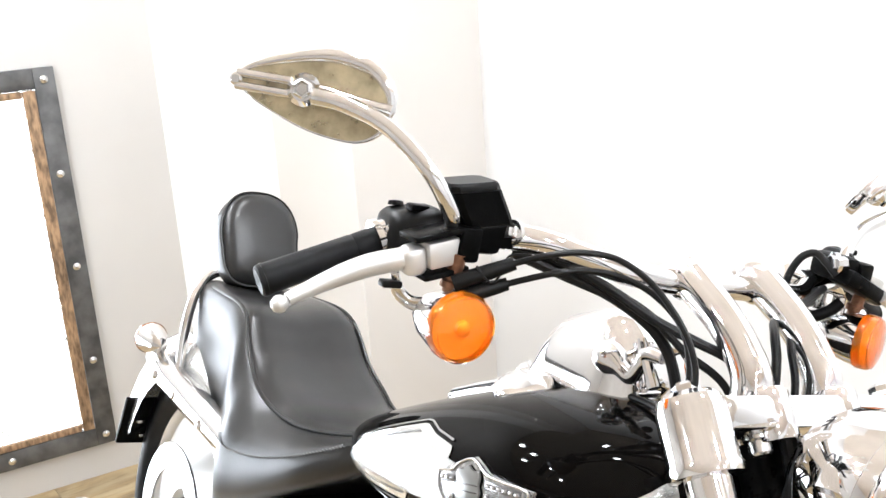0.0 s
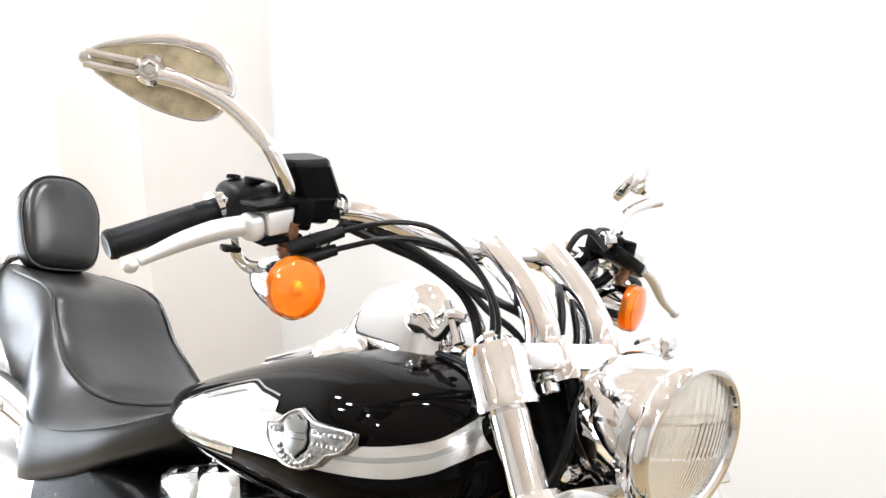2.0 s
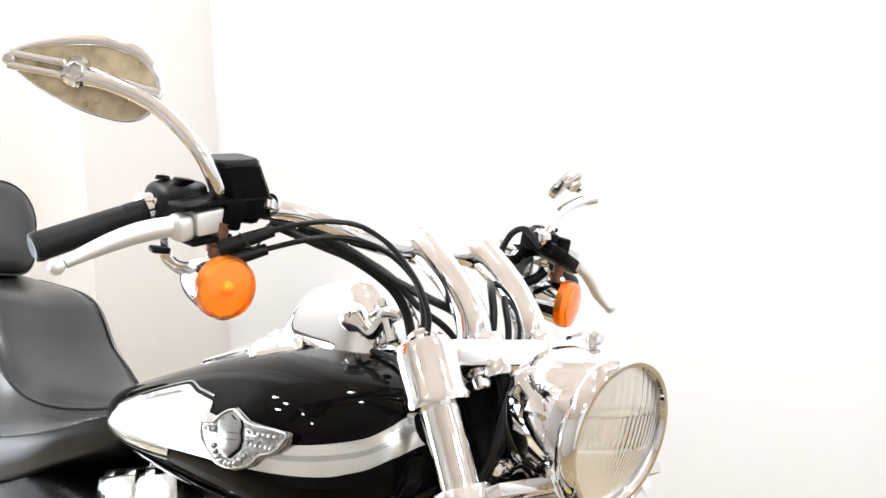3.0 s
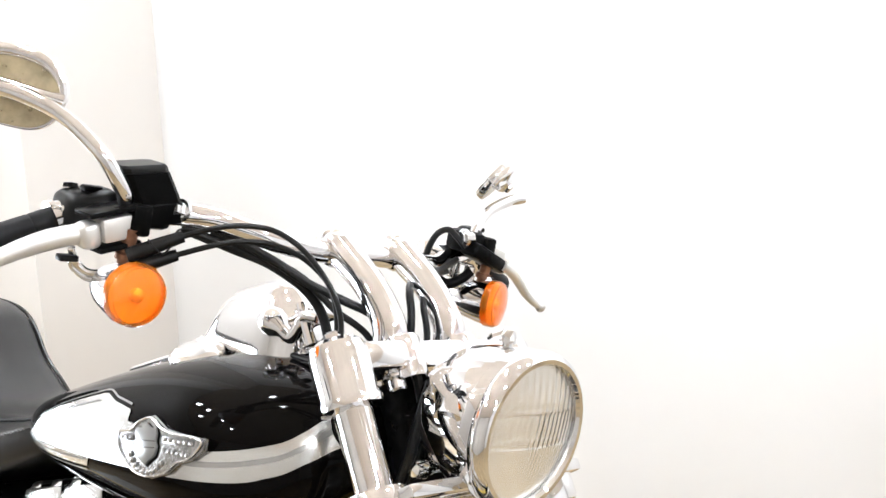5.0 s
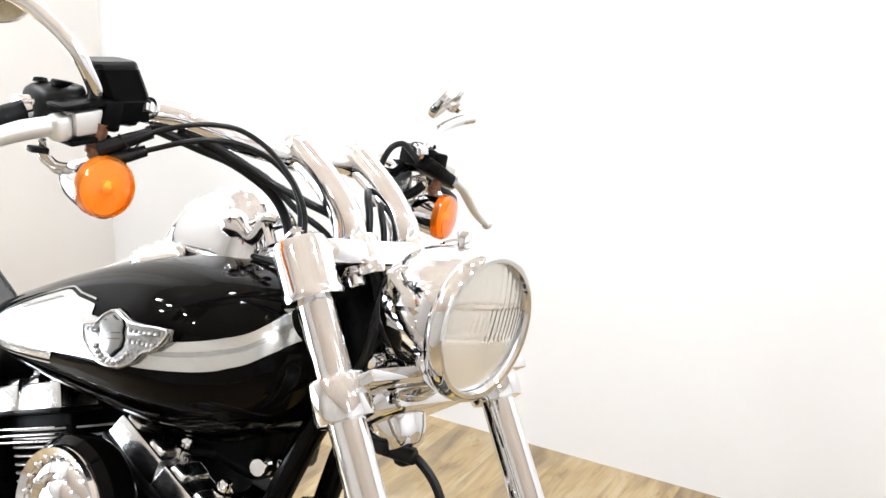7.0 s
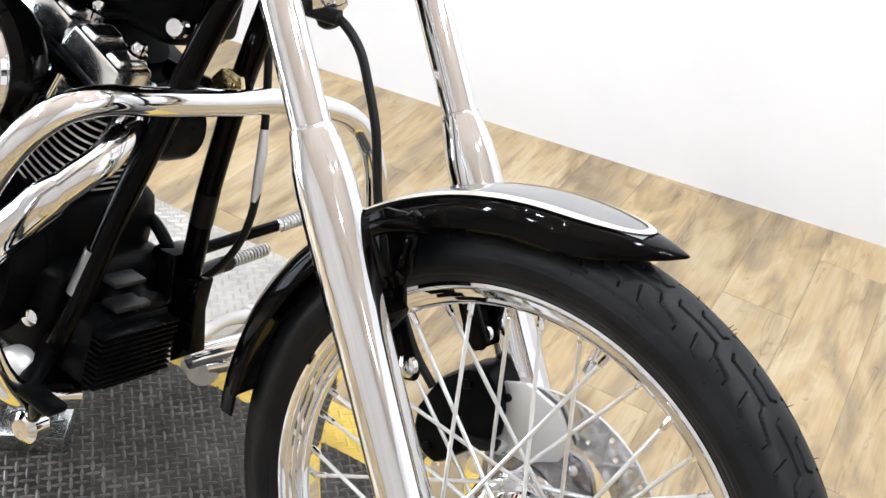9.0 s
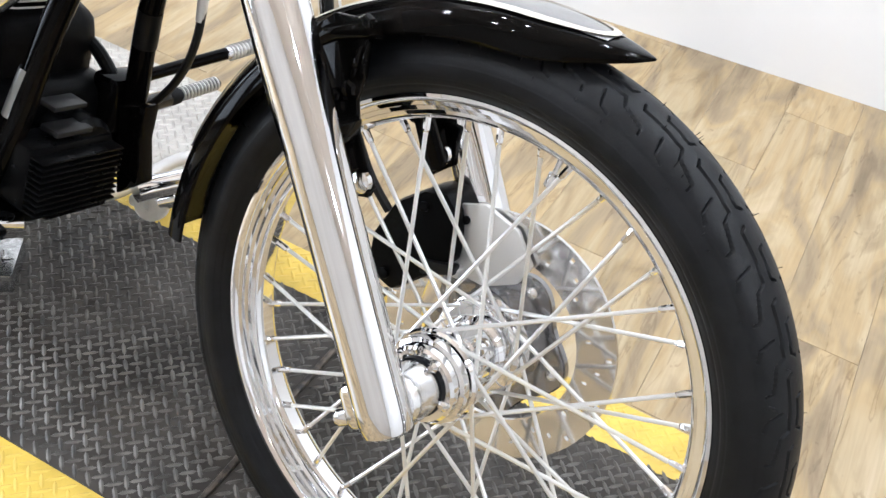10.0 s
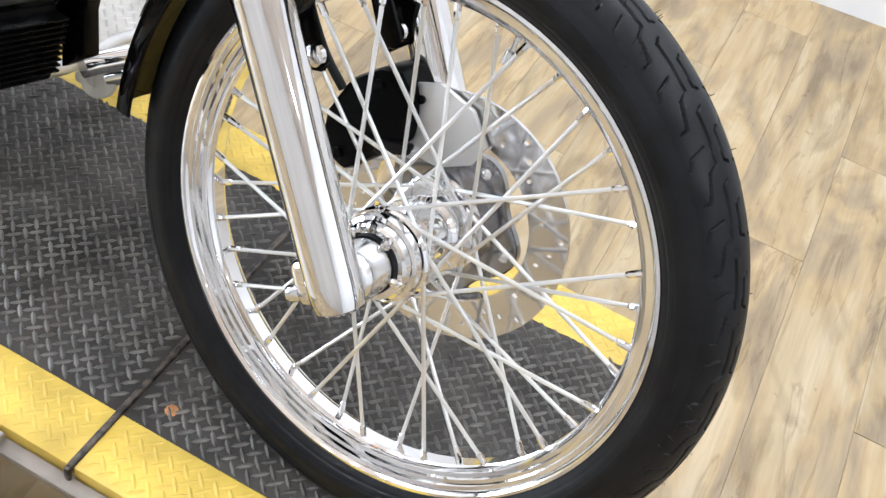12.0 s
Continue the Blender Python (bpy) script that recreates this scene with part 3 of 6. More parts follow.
# fork
for s in (-1, 1):
    y = 0.131 * s
    o = fk(0, y)
    sl = kpart("fork_slider", join(
        lathe([(-0.03, 0.0), (-0.03, 0.018), (-0.026, 0.0245), (-0.016, 0.0272), (0.0, 0.0278), (0.25, 0.0278), (0.3, 0.0295), (0.36, 0.0306), (0.4, 0.0305), (0.42, 0.029), (0.44, 0.0255), (0.452, 0.0235), (0.456, 0.0225), (0.457, 0.0206)], o, FA, 48),
        rbox((0.042, 0.036, 0.05), (0, 0, 0), 0.011, basis(fk(0.004, y, -0.018), FN, FA), 3)), CHROME, "chrome fork slider")
    part("pinch_bolt", lathe([(0, 0.0095), (0.01, 0.0095), (0.014, 0.007), (0.016, 0)], fk(-0.006, y - 0.008, -0.036), -FN + V(0, -0.3, 0), 16), CHROME, sl)
    if s > 0:
        part("axle_nut", lathe([(0, 0.017), (0.012, 0.017), (0.016, 0.013), (0.018, 0)], fk(0, y + s * 0.026), V(0, s, 0), 6), CHROME, sl)
    part("seal_ring", ring_lathe([(0.455, 0.0202), (0.456, 0.0222), (0.459, 0.0222), (0.46, 0.0202)], o, FA, 40), STEEL, sl)
    tb = kpart("fork_tube", lathe([(0.4, 0.0199), (0.8, 0.0199)], o, FA, 40), CHROME)
    part("fork_cover", lathe([(0.75, 0.0205), (0.751, 0.0325), (0.758, 0.0332), (0.762, 0.031), (0.806, 0.0308), (0.817, 0.028), (0.822, 0.022), (0.823, 0.0)], o, FA, 40), CHROME, tb)
    part("cap_nut", lathe([(0.822, 0.013), (0.829, 0.013), (0.832, 0.009), (0.832, 0)], o, FA, 6), CHROME, tb)
    cc = part("clamp_collar", lathe([(0.622, 0.021), (0.623, 0.0295), (0.628, 0.0315), (0.664, 0.0315), (0.668, 0.029), (0.669, 0.021)], o, FA, 40), CHROME, tb)
MF = basis(fk(0.8), FN, FA)
kpart("upper_triple_clamp", join(rbox((0.05, 0.23, 0.031), (0, 0, 0), 0.006, MF), rbox((0.05, 0.12, 0.03), (0, 0, 0), 0.006, basis(fk(0.795, 0, -0.045), FN, FA))), CHROME)
kpart("lower_triple_clamp", join(rbox((0.062, 0.27, 0.014), (0, 0, 0), 0.003, basis(fk(0.655, 0, 0.022), FN, FA)),
                                 rbox((0.09, 0.12, 0.03), (0, 0, 0), 0.01, basis(fk(0.64, 0, -0.03), FN, FA)),
                                 lathe([(-0.052, 0.0), (-0.051, 0.014), (-0.045, 0.024), (-0.03, 0.031), (-0.01, 0.036), (0.02, 0.036)], fk(0.64, 0, -0.05), FA)), CHROME)
for s in (-1, 1):
    kpart("clamp_bolt", lathe([(-0.008, 0.0085), (-0.006, 0.0105), (0.004, 0.0105), (0.006, 0.014), (0.009, 0.014)], fk(0.775, 0.06 * s), FA, 12), STEEL)
kpart("stem_nut", lathe([(-0.066, 0.006), (-0.064, 0.01), (-0.06, 0.014), (-0.048, 0.015)], fk(0.64, 0, -0.05), FA, 24), PLASTIC, "black rubber stem cap")
kpart("steering_neck", join(lathe([(0.0, 0.034), (0.01, 0.036), (0.12, 0.034), (0.13, 0.03)], fk(0.655, 0, -0.05), FA), rbox((0.06, 0.05, 0.09), (0, 0, 0), 0.01, basis(fk(0.7, 0, -0.1), FN, FA))), SATIN_BLACK)

# headlight
HC, HX = V(-0.337, 0, 0.96), V(0.999, 0, 0.02)
hl = kpart("headlight", lathe([(-0.122, 0.0), (-0.121, 0.02), (-0.115, 0.04), (-0.1, 0.058), (-0.08, 0.069), (-0.055, 0.0755), (-0.03, 0.0785), (-0.022, 0.079), (-0.02, 0.081), (-0.008, 0.0815), (0.0, 0.081)], HC, HX, 64), CHROME, "round chrome headlight with a fluted glass lens")
part("trim_ring", ring_lathe([(-0.008, 0.0805), (-0.003, 0.0838), (0.004, 0.0838), (0.0095, 0.0815), (0.0128, 0.077), (0.0125, 0.0725), (0.009, 0.0705), (0.003, 0.0715), (-0.004, 0.075)], HC, HX, 72), CHROME, hl)
part("reflector", lathe([(-0.046 + 0.048 * (r / 0.0725) ** 2, r) for r in np.linspace(0.01, 0.0725, 16)], HC, HX, 64), mat("reflector", (0.95, 0.93, 0.89), 0.2, 0.85, rvar=0.04, vscale=30), hl, "mirror bright reflector")


def lens_geo(R=0.0735, na=200, nr=44):
    """Domed glass, smooth outside, pressed inside with three fields of upright flutes."""
    def flute(y, z):
        period, amp = (0.0105, 0.0004) if z > 0.022 else (0.0078, 0.0006) if z > -0.012 else (0.0052, 0.0003)
        return amp * abs(math.sin(math.pi * (y - 0.12 * z) / period)) + (0.0005 if -0.012 < z < 0.022 else 0)
    verts, faces = [], []
    for inner in (0, 1):
        for i in range(nr + 1):
            r = R * max(i, 0.02) / nr
            for j in range(na):
                a = 2 * math.pi * j / na
                y, z = r * math.cos(a), r * math.sin(a)
                h = 0.0185 - 0.0125 * (r / R) ** 2
                if inner:
                    h -= 0.0026 + (flute(y, z) if i < nr - 2 else 0)
                verts.append(HC + HX * h + V(0, y, z))
    n1 = (nr + 1) * na
    for o in (0, n1):
        for i in range(nr):
            for j in range(na):
                q = (o + i * na + j, o + i * na + (j + 1) % na, o + (i + 1) * na + (j + 1) % na, o + (i + 1) * na + j)
                faces.append(q if o else tuple(reversed(q)))
    for j in range(na):
        faces.append((nr * na + j, nr * na + (j + 1) % na, n1 + nr * na + (j + 1) % na, n1 + nr * na + j))
    return verts, faces


glass = part("lens", lens_geo(), CLEAR, hl, "fluted clear glass lens", angle=25)
glass.visible_shadow = False
part("bulb_shield", lathe([(-0.034, 0.004), (-0.02, 0.006), (-0.014, 0.009), (-0.01, 0.0)], HC, HX, 16), STEEL, hl)
kpart("headlight_bracket", join(pipe([V(-0.425, 0, 0.868), V(-0.425, 0, 0.885), V(-0.405, 0, 0.9), V(-0.385, 0, 0.905)], 0.012), tube([V(-0.428, -0.034, 0.893), V(-0.428, 0.034, 0.893)], 0.009), lathe([(0, 0.011), (0.01, 0.0125), (0.02, 0.008), (0.022, 0)], V(-0.428, -0.034, 0.893), V(0, -1, 0), 16)), CHROME)
kpart("headlight_stud", join(lathe([(0, 0.005), (0.014, 0.005)], HC + V(-0.045, 0, 0.074), V(0, 0, 1), 10), lathe([(0.006, 0.009), (0.014, 0.009), (0.02, 0.006), (0.022, 0)], HC + V(-0.045, 0, 0.074), V(0, 0, 1), 12)), CHROME)
part("adjuster_screw", lathe([(0, 0.003), (0.006, 0.003), (0.007, 0)], HC + V(0.002, 0.082, 0.01), V(0, 1, 0), 8), SATIN_BLACK, hl)

# risers and bar
BAR = [(-0.604, 0, 1.083), (-0.609, -0.07, 1.083), (-0.617, -0.12, 1.088), (-0.632, -0.16, 1.096), (-0.652, -0.2, 1.103), (-0.682, -0.25, 1.1), (-0.712, -0.295, 1.088), (-0.735, -0.325, 1.075), (-0.744, -0.42, 1.031)]
BAR_LEFT = [(-0.612, 0.07, 1.079), (-0.63, 0.12, 1.073), (-0.655, 0.17, 1.069), (-0.685, 0.22, 1.072), (-0.712, 0.28, 1.074), (-0.735, 0.325, 1.07), (-0.744, 0.42, 1.029)]
bar_all = BAR_LEFT[::-1] + BAR
kpart("handlebar", pipe(bar_all, 0.0127, 20, 10), CHROME, "swept chrome handlebar")
for s in (-1, 1):
    ri = kpart("riser", join(pipe([fk(0.8, 0.046 * s, -0.02), (-0.503, 0.047 * s, 1.018), (-0.522, 0.047 * s, 1.041), (-0.551, 0.048 * s, 1.063), (-0.582, 0.049 * s, 1.079), (-0.602, 0.049 * s, 1.089)], [0.0205, 0.019, 0.018, 0.018, 0.019, 0.0195], 24, 8),
                             lathe([(-0.0195, 0.0), (-0.0185, 0.012), (-0.014, 0.0185), (-0.007, 0.021), (0.007, 0.021), (0.014, 0.0185), (0.0185, 0.012), (0.0195, 0.0)], V(-0.607, 0.049 * s, 1.087), YA, 32)), CHROME)
    part("riser_cap", loft([[V(-0.612, 0.049 * s, 1.088) + Matrix.Rotation(radians(-25), 3, "Y") @ V(0.0175 * k * math.cos(a), 0.0185 * k * math.sin(a), h) for a in np.linspace(0, 2 * math.pi, 25)[:-1]] for k, h in ((1.0, 0.0), (1.0, 0.012), (0.93, 0.0165), (0.75, 0.0195), (0.4, 0.021))]), CHROME, ri)
    part("riser_boss", lathe([(0.776, 0.0), (0.776, 0.019), (0.779, 0.0205), (0.818, 0.0205), (0.822, 0.0185), (0.822, 0.0)], fk(0, 0.046 * s, 0.008), FA, 28), CHROME, ri)
    parts("riser_bolt", [bolt(V(-0.628, 0.049 * s + dy, 1.09), V(-0.9, 0, 0.25), 0.005, 0.007) for dy in (-0.009, 0.009)], CHROME, ri)


# ---- controls, mirrors, signals ----
def controls(s):
    """Grip, lever, mirror and signal of one bar end; s = -1 right, 1 left."""
    def p(x, y, z):
        return V(x, -y * s, z)
    g0, g1 = p(-0.735, -0.325, 1.075), p(-0.745, -0.432, 1.026)
    gd = (g1 - g0).normalized()
    grip = kpart("grip", lathe([(-0.004, 0.0), (-0.004, 0.0125), (0.0, 0.0135), (0.018, 0.0135), (0.02, 0.0128), (0.022, 0.0136), (0.06, 0.0142), (0.1, 0.0148), (0.11, 0.0152), (0.113, 0.0146), (0.1145, 0.012), (0.113, 0)], g0, gd, 32), RUBBER, "black rubber handlebar grip")
    part("end_ring", ring_lathe([(0.107, 0.0145), (0.107, 0.0157), (0.109, 0.0157), (0.109, 0.0145)], g0, gd, 32), PLASTIC, grip)
    bd = (p(-0.682, -0.25, 1.1) - g0).normalized()
    sw = kpart("switch_housing", loft([[g0 + bd * h + V(0, 0, 0.008) + (gd.cross(V(0, 0, 1)).normalized() * (math.copysign(abs(math.cos(a)) ** 0.6, math.cos(a)) * 0.026 * k)) + V(0, 0, 1) * (math.copysign(abs(math.sin(a)) ** 0.7, math.sin(a)) * 0.0215 * k + 0.002) for a in np.linspace(0, 2 * math.pi, 33)[:-1]]
                                       for h, k in ((0.006, 0.62), (0.008, 0.85), (0.013, 0.97), (0.03, 1.0), (0.046, 0.97), (0.053, 0.85), (0.055, 0.6))]), PLASTIC, "black switch housing", 50)
    part("switch_button", join(rbox((0.014, 0.02, 0.007), g0 + bd * 0.03 + V(0.012, 0, 0.032), 0.0025), lathe([(0, 0.008), (0.004, 0.007), (0.005, 0)], g0 + bd * 0.02 + V(-0.01, 0, 0.031), V(-0.2, 0, 1), 12)), SATIN_BLACK, sw)
    parts("clamp_ring", [ring_lathe([(-0.003, 0.0135), (-0.003, r), (0.003, r), (0.003, 0.0135)], g0 - gd * h, gd, 24) for h, r in ((0.004, 0.02), (0.011, 0.0175))] + [bolt(g0 - gd * 0.006 + V(0.012, 0, 0.012), V(1, 0, 0.3), 0.004, 0.006)], CHROME, sw)
    part("switch_stub", tube([g0 + bd * 0.052 + V(0, 0, 0.008), g0 + bd * 0.075 + V(0.004, 0, 0.004)], [0.012, 0.009], 14), SATIN_BLACK, sw)
    ld = (p(-0.67, -0.285, 1.084) - p(-0.67, -0.318, 1.075)).normalized()
    lm = basis(p(-0.668, -0.300, 1.081), (1, 0, 0), V(-ld.x, -ld.z * (-s), abs(ld.y)))
    br = kpart("lever_bracket", join(rbox((0.044, 0.022, 0.033), p(-0.672, -0.272, 1.094), 0.004), rbox((0.05, 0.03, 0.03), p(-0.68, -0.25, 1.1), 0.007)), WRINKLE, "black lever bracket")
    if s < 0:
        part("clamp_half", move(rbox((0.034, 0.052, 0.006), (0, 0.002, 0.0195), 0.002), lm), SATIN_BLACK, br)
    if s < 0:
        part("lower_tongue", move(rbox((0.03, 0.046, 0.006), (0, 0.006, -0.0175), 0.002), lm), SATIN_BLACK, br)
    if s > 0:
        lev, ball = [p(-0.645, -0.298, 1.075), p(-0.648, -0.325, 1.065), p(-0.655, -0.355, 1.05), p(-0.666, -0.39, 1.032), p(-0.674, -0.425, 1.017), p(-0.677, -0.443, 1.011)], p(-0.678, -0.449, 1.01)
    else:
        lev, ball = [p(-0.669, -0.314, 1.0765), p(-0.674, -0.33, 1.072), p(-0.682, -0.352, 1.0635), p(-0.689, -0.376, 1.051), p(-0.694, -0.4, 1.0365), p(-0.694, -0.42, 1.0255)], p(-0.693, -0.427, 1.0215)
    lv = kpart("lever", join(pipe(lev, [r * (1.0 if s < 0 else 0.66) for r in (0.0105, 0.0105, 0.0106, 0.0095, 0.0075, 0.006)], 16),
                             lathe([(-0.0082, 0.0), (-0.007, 0.0045), (-0.003, 0.0076), (0, 0.0082), (0.003, 0.0076), (0.007, 0.0045), (0.0082, 0)], ball, gd, 20)), ALU, "satin aluminium hand lever")
    part("lever_head", move(rbox((0.024, 0.022, 0.028), (-0.001, 0.02 * s, -0.002), 0.008, None, 3), lm), ALU, lv)
    part("pivot_block", move(rbox((0.026, 0.036, 0.0245), (0.001, -0.008 * s, 0.001), 0.003), lm), ALU, lv)
    if s < 0:
        rs = kpart("brake_reservoir", loft([[p(-0.674 + 0.02 * cx * w + dx, yc + 0.0255 * cy * w, z + 0.17 * 0.0255 * cy * w) for cx, cy in ((-1, -0.8), (-0.8, -1), (0.8, -1), (1, -0.8), (1, 0.8), (0.8, 1), (-0.8, 1), (-1, 0.8))]
                                            for w, z, yc, dx in ((0.98, 1.092, -0.243, 0.0), (1.03, 1.1, -0.246, 0.0), (1.03, 1.111, -0.25, 0), (0.96, 1.1125, -0.2515, 0), (0.97, 1.12, -0.256, 0), (0.94, 1.142, -0.27, 0))]), WRINKLE, "black brake fluid reservoir")
        part("reservoir_lid", loft([[p(-0.674 + 0.0198 * cx * w, -0.2715 + 0.0255 * cy * w - (z - 1.143) * 0.6, z + 0.17 * 0.0255 * cy * w) for cx, cy in ((-1, -0.75), (-0.75, -1), (0.75, -1), (1, -0.75), (1, 0.75), (0.75, 1), (-0.75, 1), (-1, 0.75))] for w, z in ((0.97, 1.1425), (0.97, 1.147), (0.9, 1.1495))]), PLASTIC, rs)
        kpart("cable_tie", pipe([(-0.64, -0.27, 1.078), (-0.63, -0.258, 1.066), (-0.632, -0.246, 1.078), (-0.638, -0.238, 1.09), (-0.63, -0.22, 1.094)], 0.0011, 6), HOSE, "thin black cable tie")
    else:
        kpart("clutch_bracket", move(rbox((0.034, 0.075, 0.02), (0, 0, 0), 0.006), basis((-0.66, 0.272, 1.083), (1, 0.0, 0), (0, 0.34, 1))), SATIN_BLACK, "black clutch lever bracket")
        kpart("clutch_bolt_plate", join(rbox((0.034, 0.012, 0.003), (-0.68, 0.2525, 1.069), 0.001), *[lathe([(0, 0.0075), (0.012, 0.0075), (0.012, 0.0092), (0.02, 0.0092), (0.02, 0)], V(x, y, 1.067), V(0, 0, -1), 14) for x, y in ((-0.69, 0.25), (-0.667, 0.255))]), STEEL, "two steel bolts under the bracket")
        hb = kpart("left_switch_housing", lathe([(-0.022, 0.0), (-0.022, 0.018), (-0.018, 0.0225), (0.018, 0.0225), (0.022, 0.018), (0.022, 0.0)], V(-0.712, 0.225, 1.07), V(0.5, 1, -0.2), 28), CHROME, "chrome housing on the left bar end")
        part("housing_arm", pipe([(-0.69, 0.215, 1.045), (-0.676, 0.225, 1.04), (-0.665, 0.24, 1.05), (-0.66, 0.25, 1.062)], 0.007, 12), SATIN_BLACK, hb)
    kpart("banjo_fitting", join(lathe([(0, 0.0095), (0.01, 0.0095), (0.012, 0.0075), (0.02, 0.0075), (0.021, 0)], p(-0.662, -0.218, 1.106), V(0.25, -s * -0.9, 0.15), 6), lathe([(0.004, 0.0125), (0.009, 0.0125)], p(-0.662, -0.218, 1.106), V(0.25, s * 0.9, 0.15), 16)), STEEL, "plated steel hose fitting")
    # mirror
    path = [p(-0.665, -0.255, 1.09), p(-0.687, -0.27, 1.098), p(-0.705, -0.3, 1.121), p(-0.723, -0.34, 1.142), p(-0.727, -0.38, 1.158), p(-0.724, -0.412, 1.167)] if s > 0 else None
    stem = kpart("mirror", pipe(path or [p(-0.67, -0.284, 1.106), p(-0.66, -0.294, 1.121), p(-0.667, -0.318, 1.153), p(-0.705, -0.345, 1.183), p(-0.738, -0.375, 1.196), p(-0.757, -0.398, 1.198)], [0.0085, 0.008, 0.0075, 0.0075, 0.0085, 0.0085], 16), CHROME, "teardrop chrome mirror on a curved stem")
    tip, inn = p(-0.822, -0.462, 1.2), p(-0.722, -0.318, 1.202)
    ax = (inn - tip)
    L = ax.length
    ax.normalize()
    lean = V(-0.12, 0, 1) if s < 0 else V(0.42, 0.33, 0.85)
    up = (lean - ax * lean.dot(ax)).normalized()
    if s > 0:
        tip = tip + V(-0.004, 0.022, -0.013)
    nb = ax.cross(up) * (1 if s < 0 else -1)
    if nb.x < 0:
        nb = -nb

    def outline(w, off):
        """Leaf shape: narrow outer tip, full inner end."""
        half = curve_pts([(0.065, 0.002, 0), (0.1, 0.0105, 0), (0.2, 0.0195, 0), (0.36, 0.029, 0), (0.52, 0.0353, 0), (0.66, 0.0355, 0), (0.8, 0.0295, 0), (0.9, 0.0125, 0), (0.925, -0.006, 0)], 5)
        rest = curve_pts([(0.925, -0.006, 0), (0.87, -0.028, 0), (0.77, -0.0388, 0), (0.63, -0.0395, 0), (0.46, -0.0345, 0), (0.25, -0.0215, 0), (0.11, -0.0085, 0), (0.065, 0.002, 0)], 5)
        return [tip + ax * (L * (0.5 + (q.x - 0.5) * w)) + up * ((q.y + 0.002) * w - 0.002) + nb * off for q in half + rest[1:-1]]
    shell = part("mirror_shell", loft([outline(0.94, -0.008), outline(1.0, -0.006), outline(1.0, 0.001), outline(0.985, 0.003)]), CHROME, stem, "chrome mirror housing")
    part("mirror_glass", loft([outline(0.93, -0.0082), outline(0.93, -0.0095)]), mat("mirror_glass", (0.93, 0.94, 0.94), 0.01, 1.0), stem)
    # olive-beige room reflection painted into the colour of the back
    part("mirror_back_panel", loft([outline(0.96, 0.0025), outline(0.95, 0.0042)]), mat("chrome_with_olive_reflection", (0.45, 0.39, 0.26), 0.3, 0.8, rvar=0.1, vscale=42, var=0.3, bump=0.05, bscale=60), stem, "chrome mirror back with an olive-beige reflection in its colour")
    rim_pts = outline(0.965, 0.004)[2:42]
    part("mirror_rim", tube(rim_pts, [0.0015, 0.003, 0.005, 0.0065, 0.007, 0.006, 0.0035], 12, squash=0.8), CHROME, stem, "chrome rim along the upper edge")
    mid = tip + ax * (L * 0.45) + nb * 0.008
    out_end = tip + ax * (L * 0.085) + nb * 0.006
    arm = part("mirror_arm", join(lathe([(-0.004, 0.0155), (0.004, 0.0155), (0.008, 0.0125), (0.0105, 0.011)], mid, nb, 24),
                                  tube([mid + up * 0.004, tip + ax * (L * 0.68) + nb * 0.009 - up * 0.001, tip + ax * (L * 0.91) + nb * 0.006 - up * 0.006], [0.006, 0.0048, 0.0065], 12)), CHROME, stem)
    for dz, r in ((0.0065, 0.0042), (-0.006, 0.0042)):
        part("arm_rod", tube([out_end + up * dz * 0.9, mid + up * dz], [r, r * 1.05], 12), CHROME, arm)
    part("arm_tip", lathe([(-0.004, 0.0), (-0.004, 0.0055), (0.003, 0.006), (0.005, 0.004), (0.005, 0.0)], out_end, nb, 20), CHROME, arm)
    part("arm_bolt", lathe([(0.0, 0.0095), (0.014, 0.0095), (0.016, 0.0075), (0.013, 0.005), (0.013, 0.0)], mid, nb, 6), STEEL, arm)
    part("arm_screw", lathe([(0, 0.007), (0.007, 0.006), (0.009, 0)], tip + ax * (L * 0.6) - up * 0.008 + nb * 0.004, nb, 14), CHROME, arm)
    # signal
    c = p(-0.632, -0.279, 1.023)
    sx = V(1, 0, 0.02).normalized() if s < 0 else V(0.94, 0.34, 0.02).normalized()
    sg = kpart("turn_signal", lathe([(-0.078, 0.0), (-0.074, 0.008), (-0.06, 0.0175), (-0.04, 0.0255), (-0.02, 0.0295), (-0.008, 0.0308), (-0.007, 0.0)], c, sx, 40), CHROME, "bullet turn signal with an amber lens")
    part("signal_lens", lathe([(0.0112, 0.0), (0.011, 0.01), (0.0098, 0.02), (0.007, 0.028), (0.003, 0.03), (-0.007, 0.0305), (-0.009, 0.0315), (-0.006, 0.0325), (0.004, 0.0322), (0.009, 0.0295), (0.012, 0.021), (0.0132, 0.01), (0.0135, 0)], c, sx, 48), ORANGE, sg, "domed amber plastic lens").visible_shadow = False
    part("signal_reflector", lathe([(-0.006, 0.0), (-0.0055, 0.012), (-0.003, 0.022), (0.0, 0.0285)], c, sx, 40), WHITE_REFLECTOR, sg)
    # bulb coloured white to put a bright glint behind the amber
    part("signal_bulb", lathe([(-0.006, 0.0055), (0.0, 0.0075), (0.005, 0.007), (0.008, 0.003), (0.0085, 0)], c, sx, 20), WHITE_REFLECTOR, sg)
    part("signal_stalk", join(tube([c + V(-0.03, 0, 0.024), c + V(-0.025, 0, 0.062)], 0.0075, 14), lathe([(0, 0.0105), (0.006, 0.0105), (0.008, 0.008)], c + V(-0.03, 0, 0.03), V(0.1, 0, 1), 12)), BRONZE, sg, "tarnished signal mounting bolt")
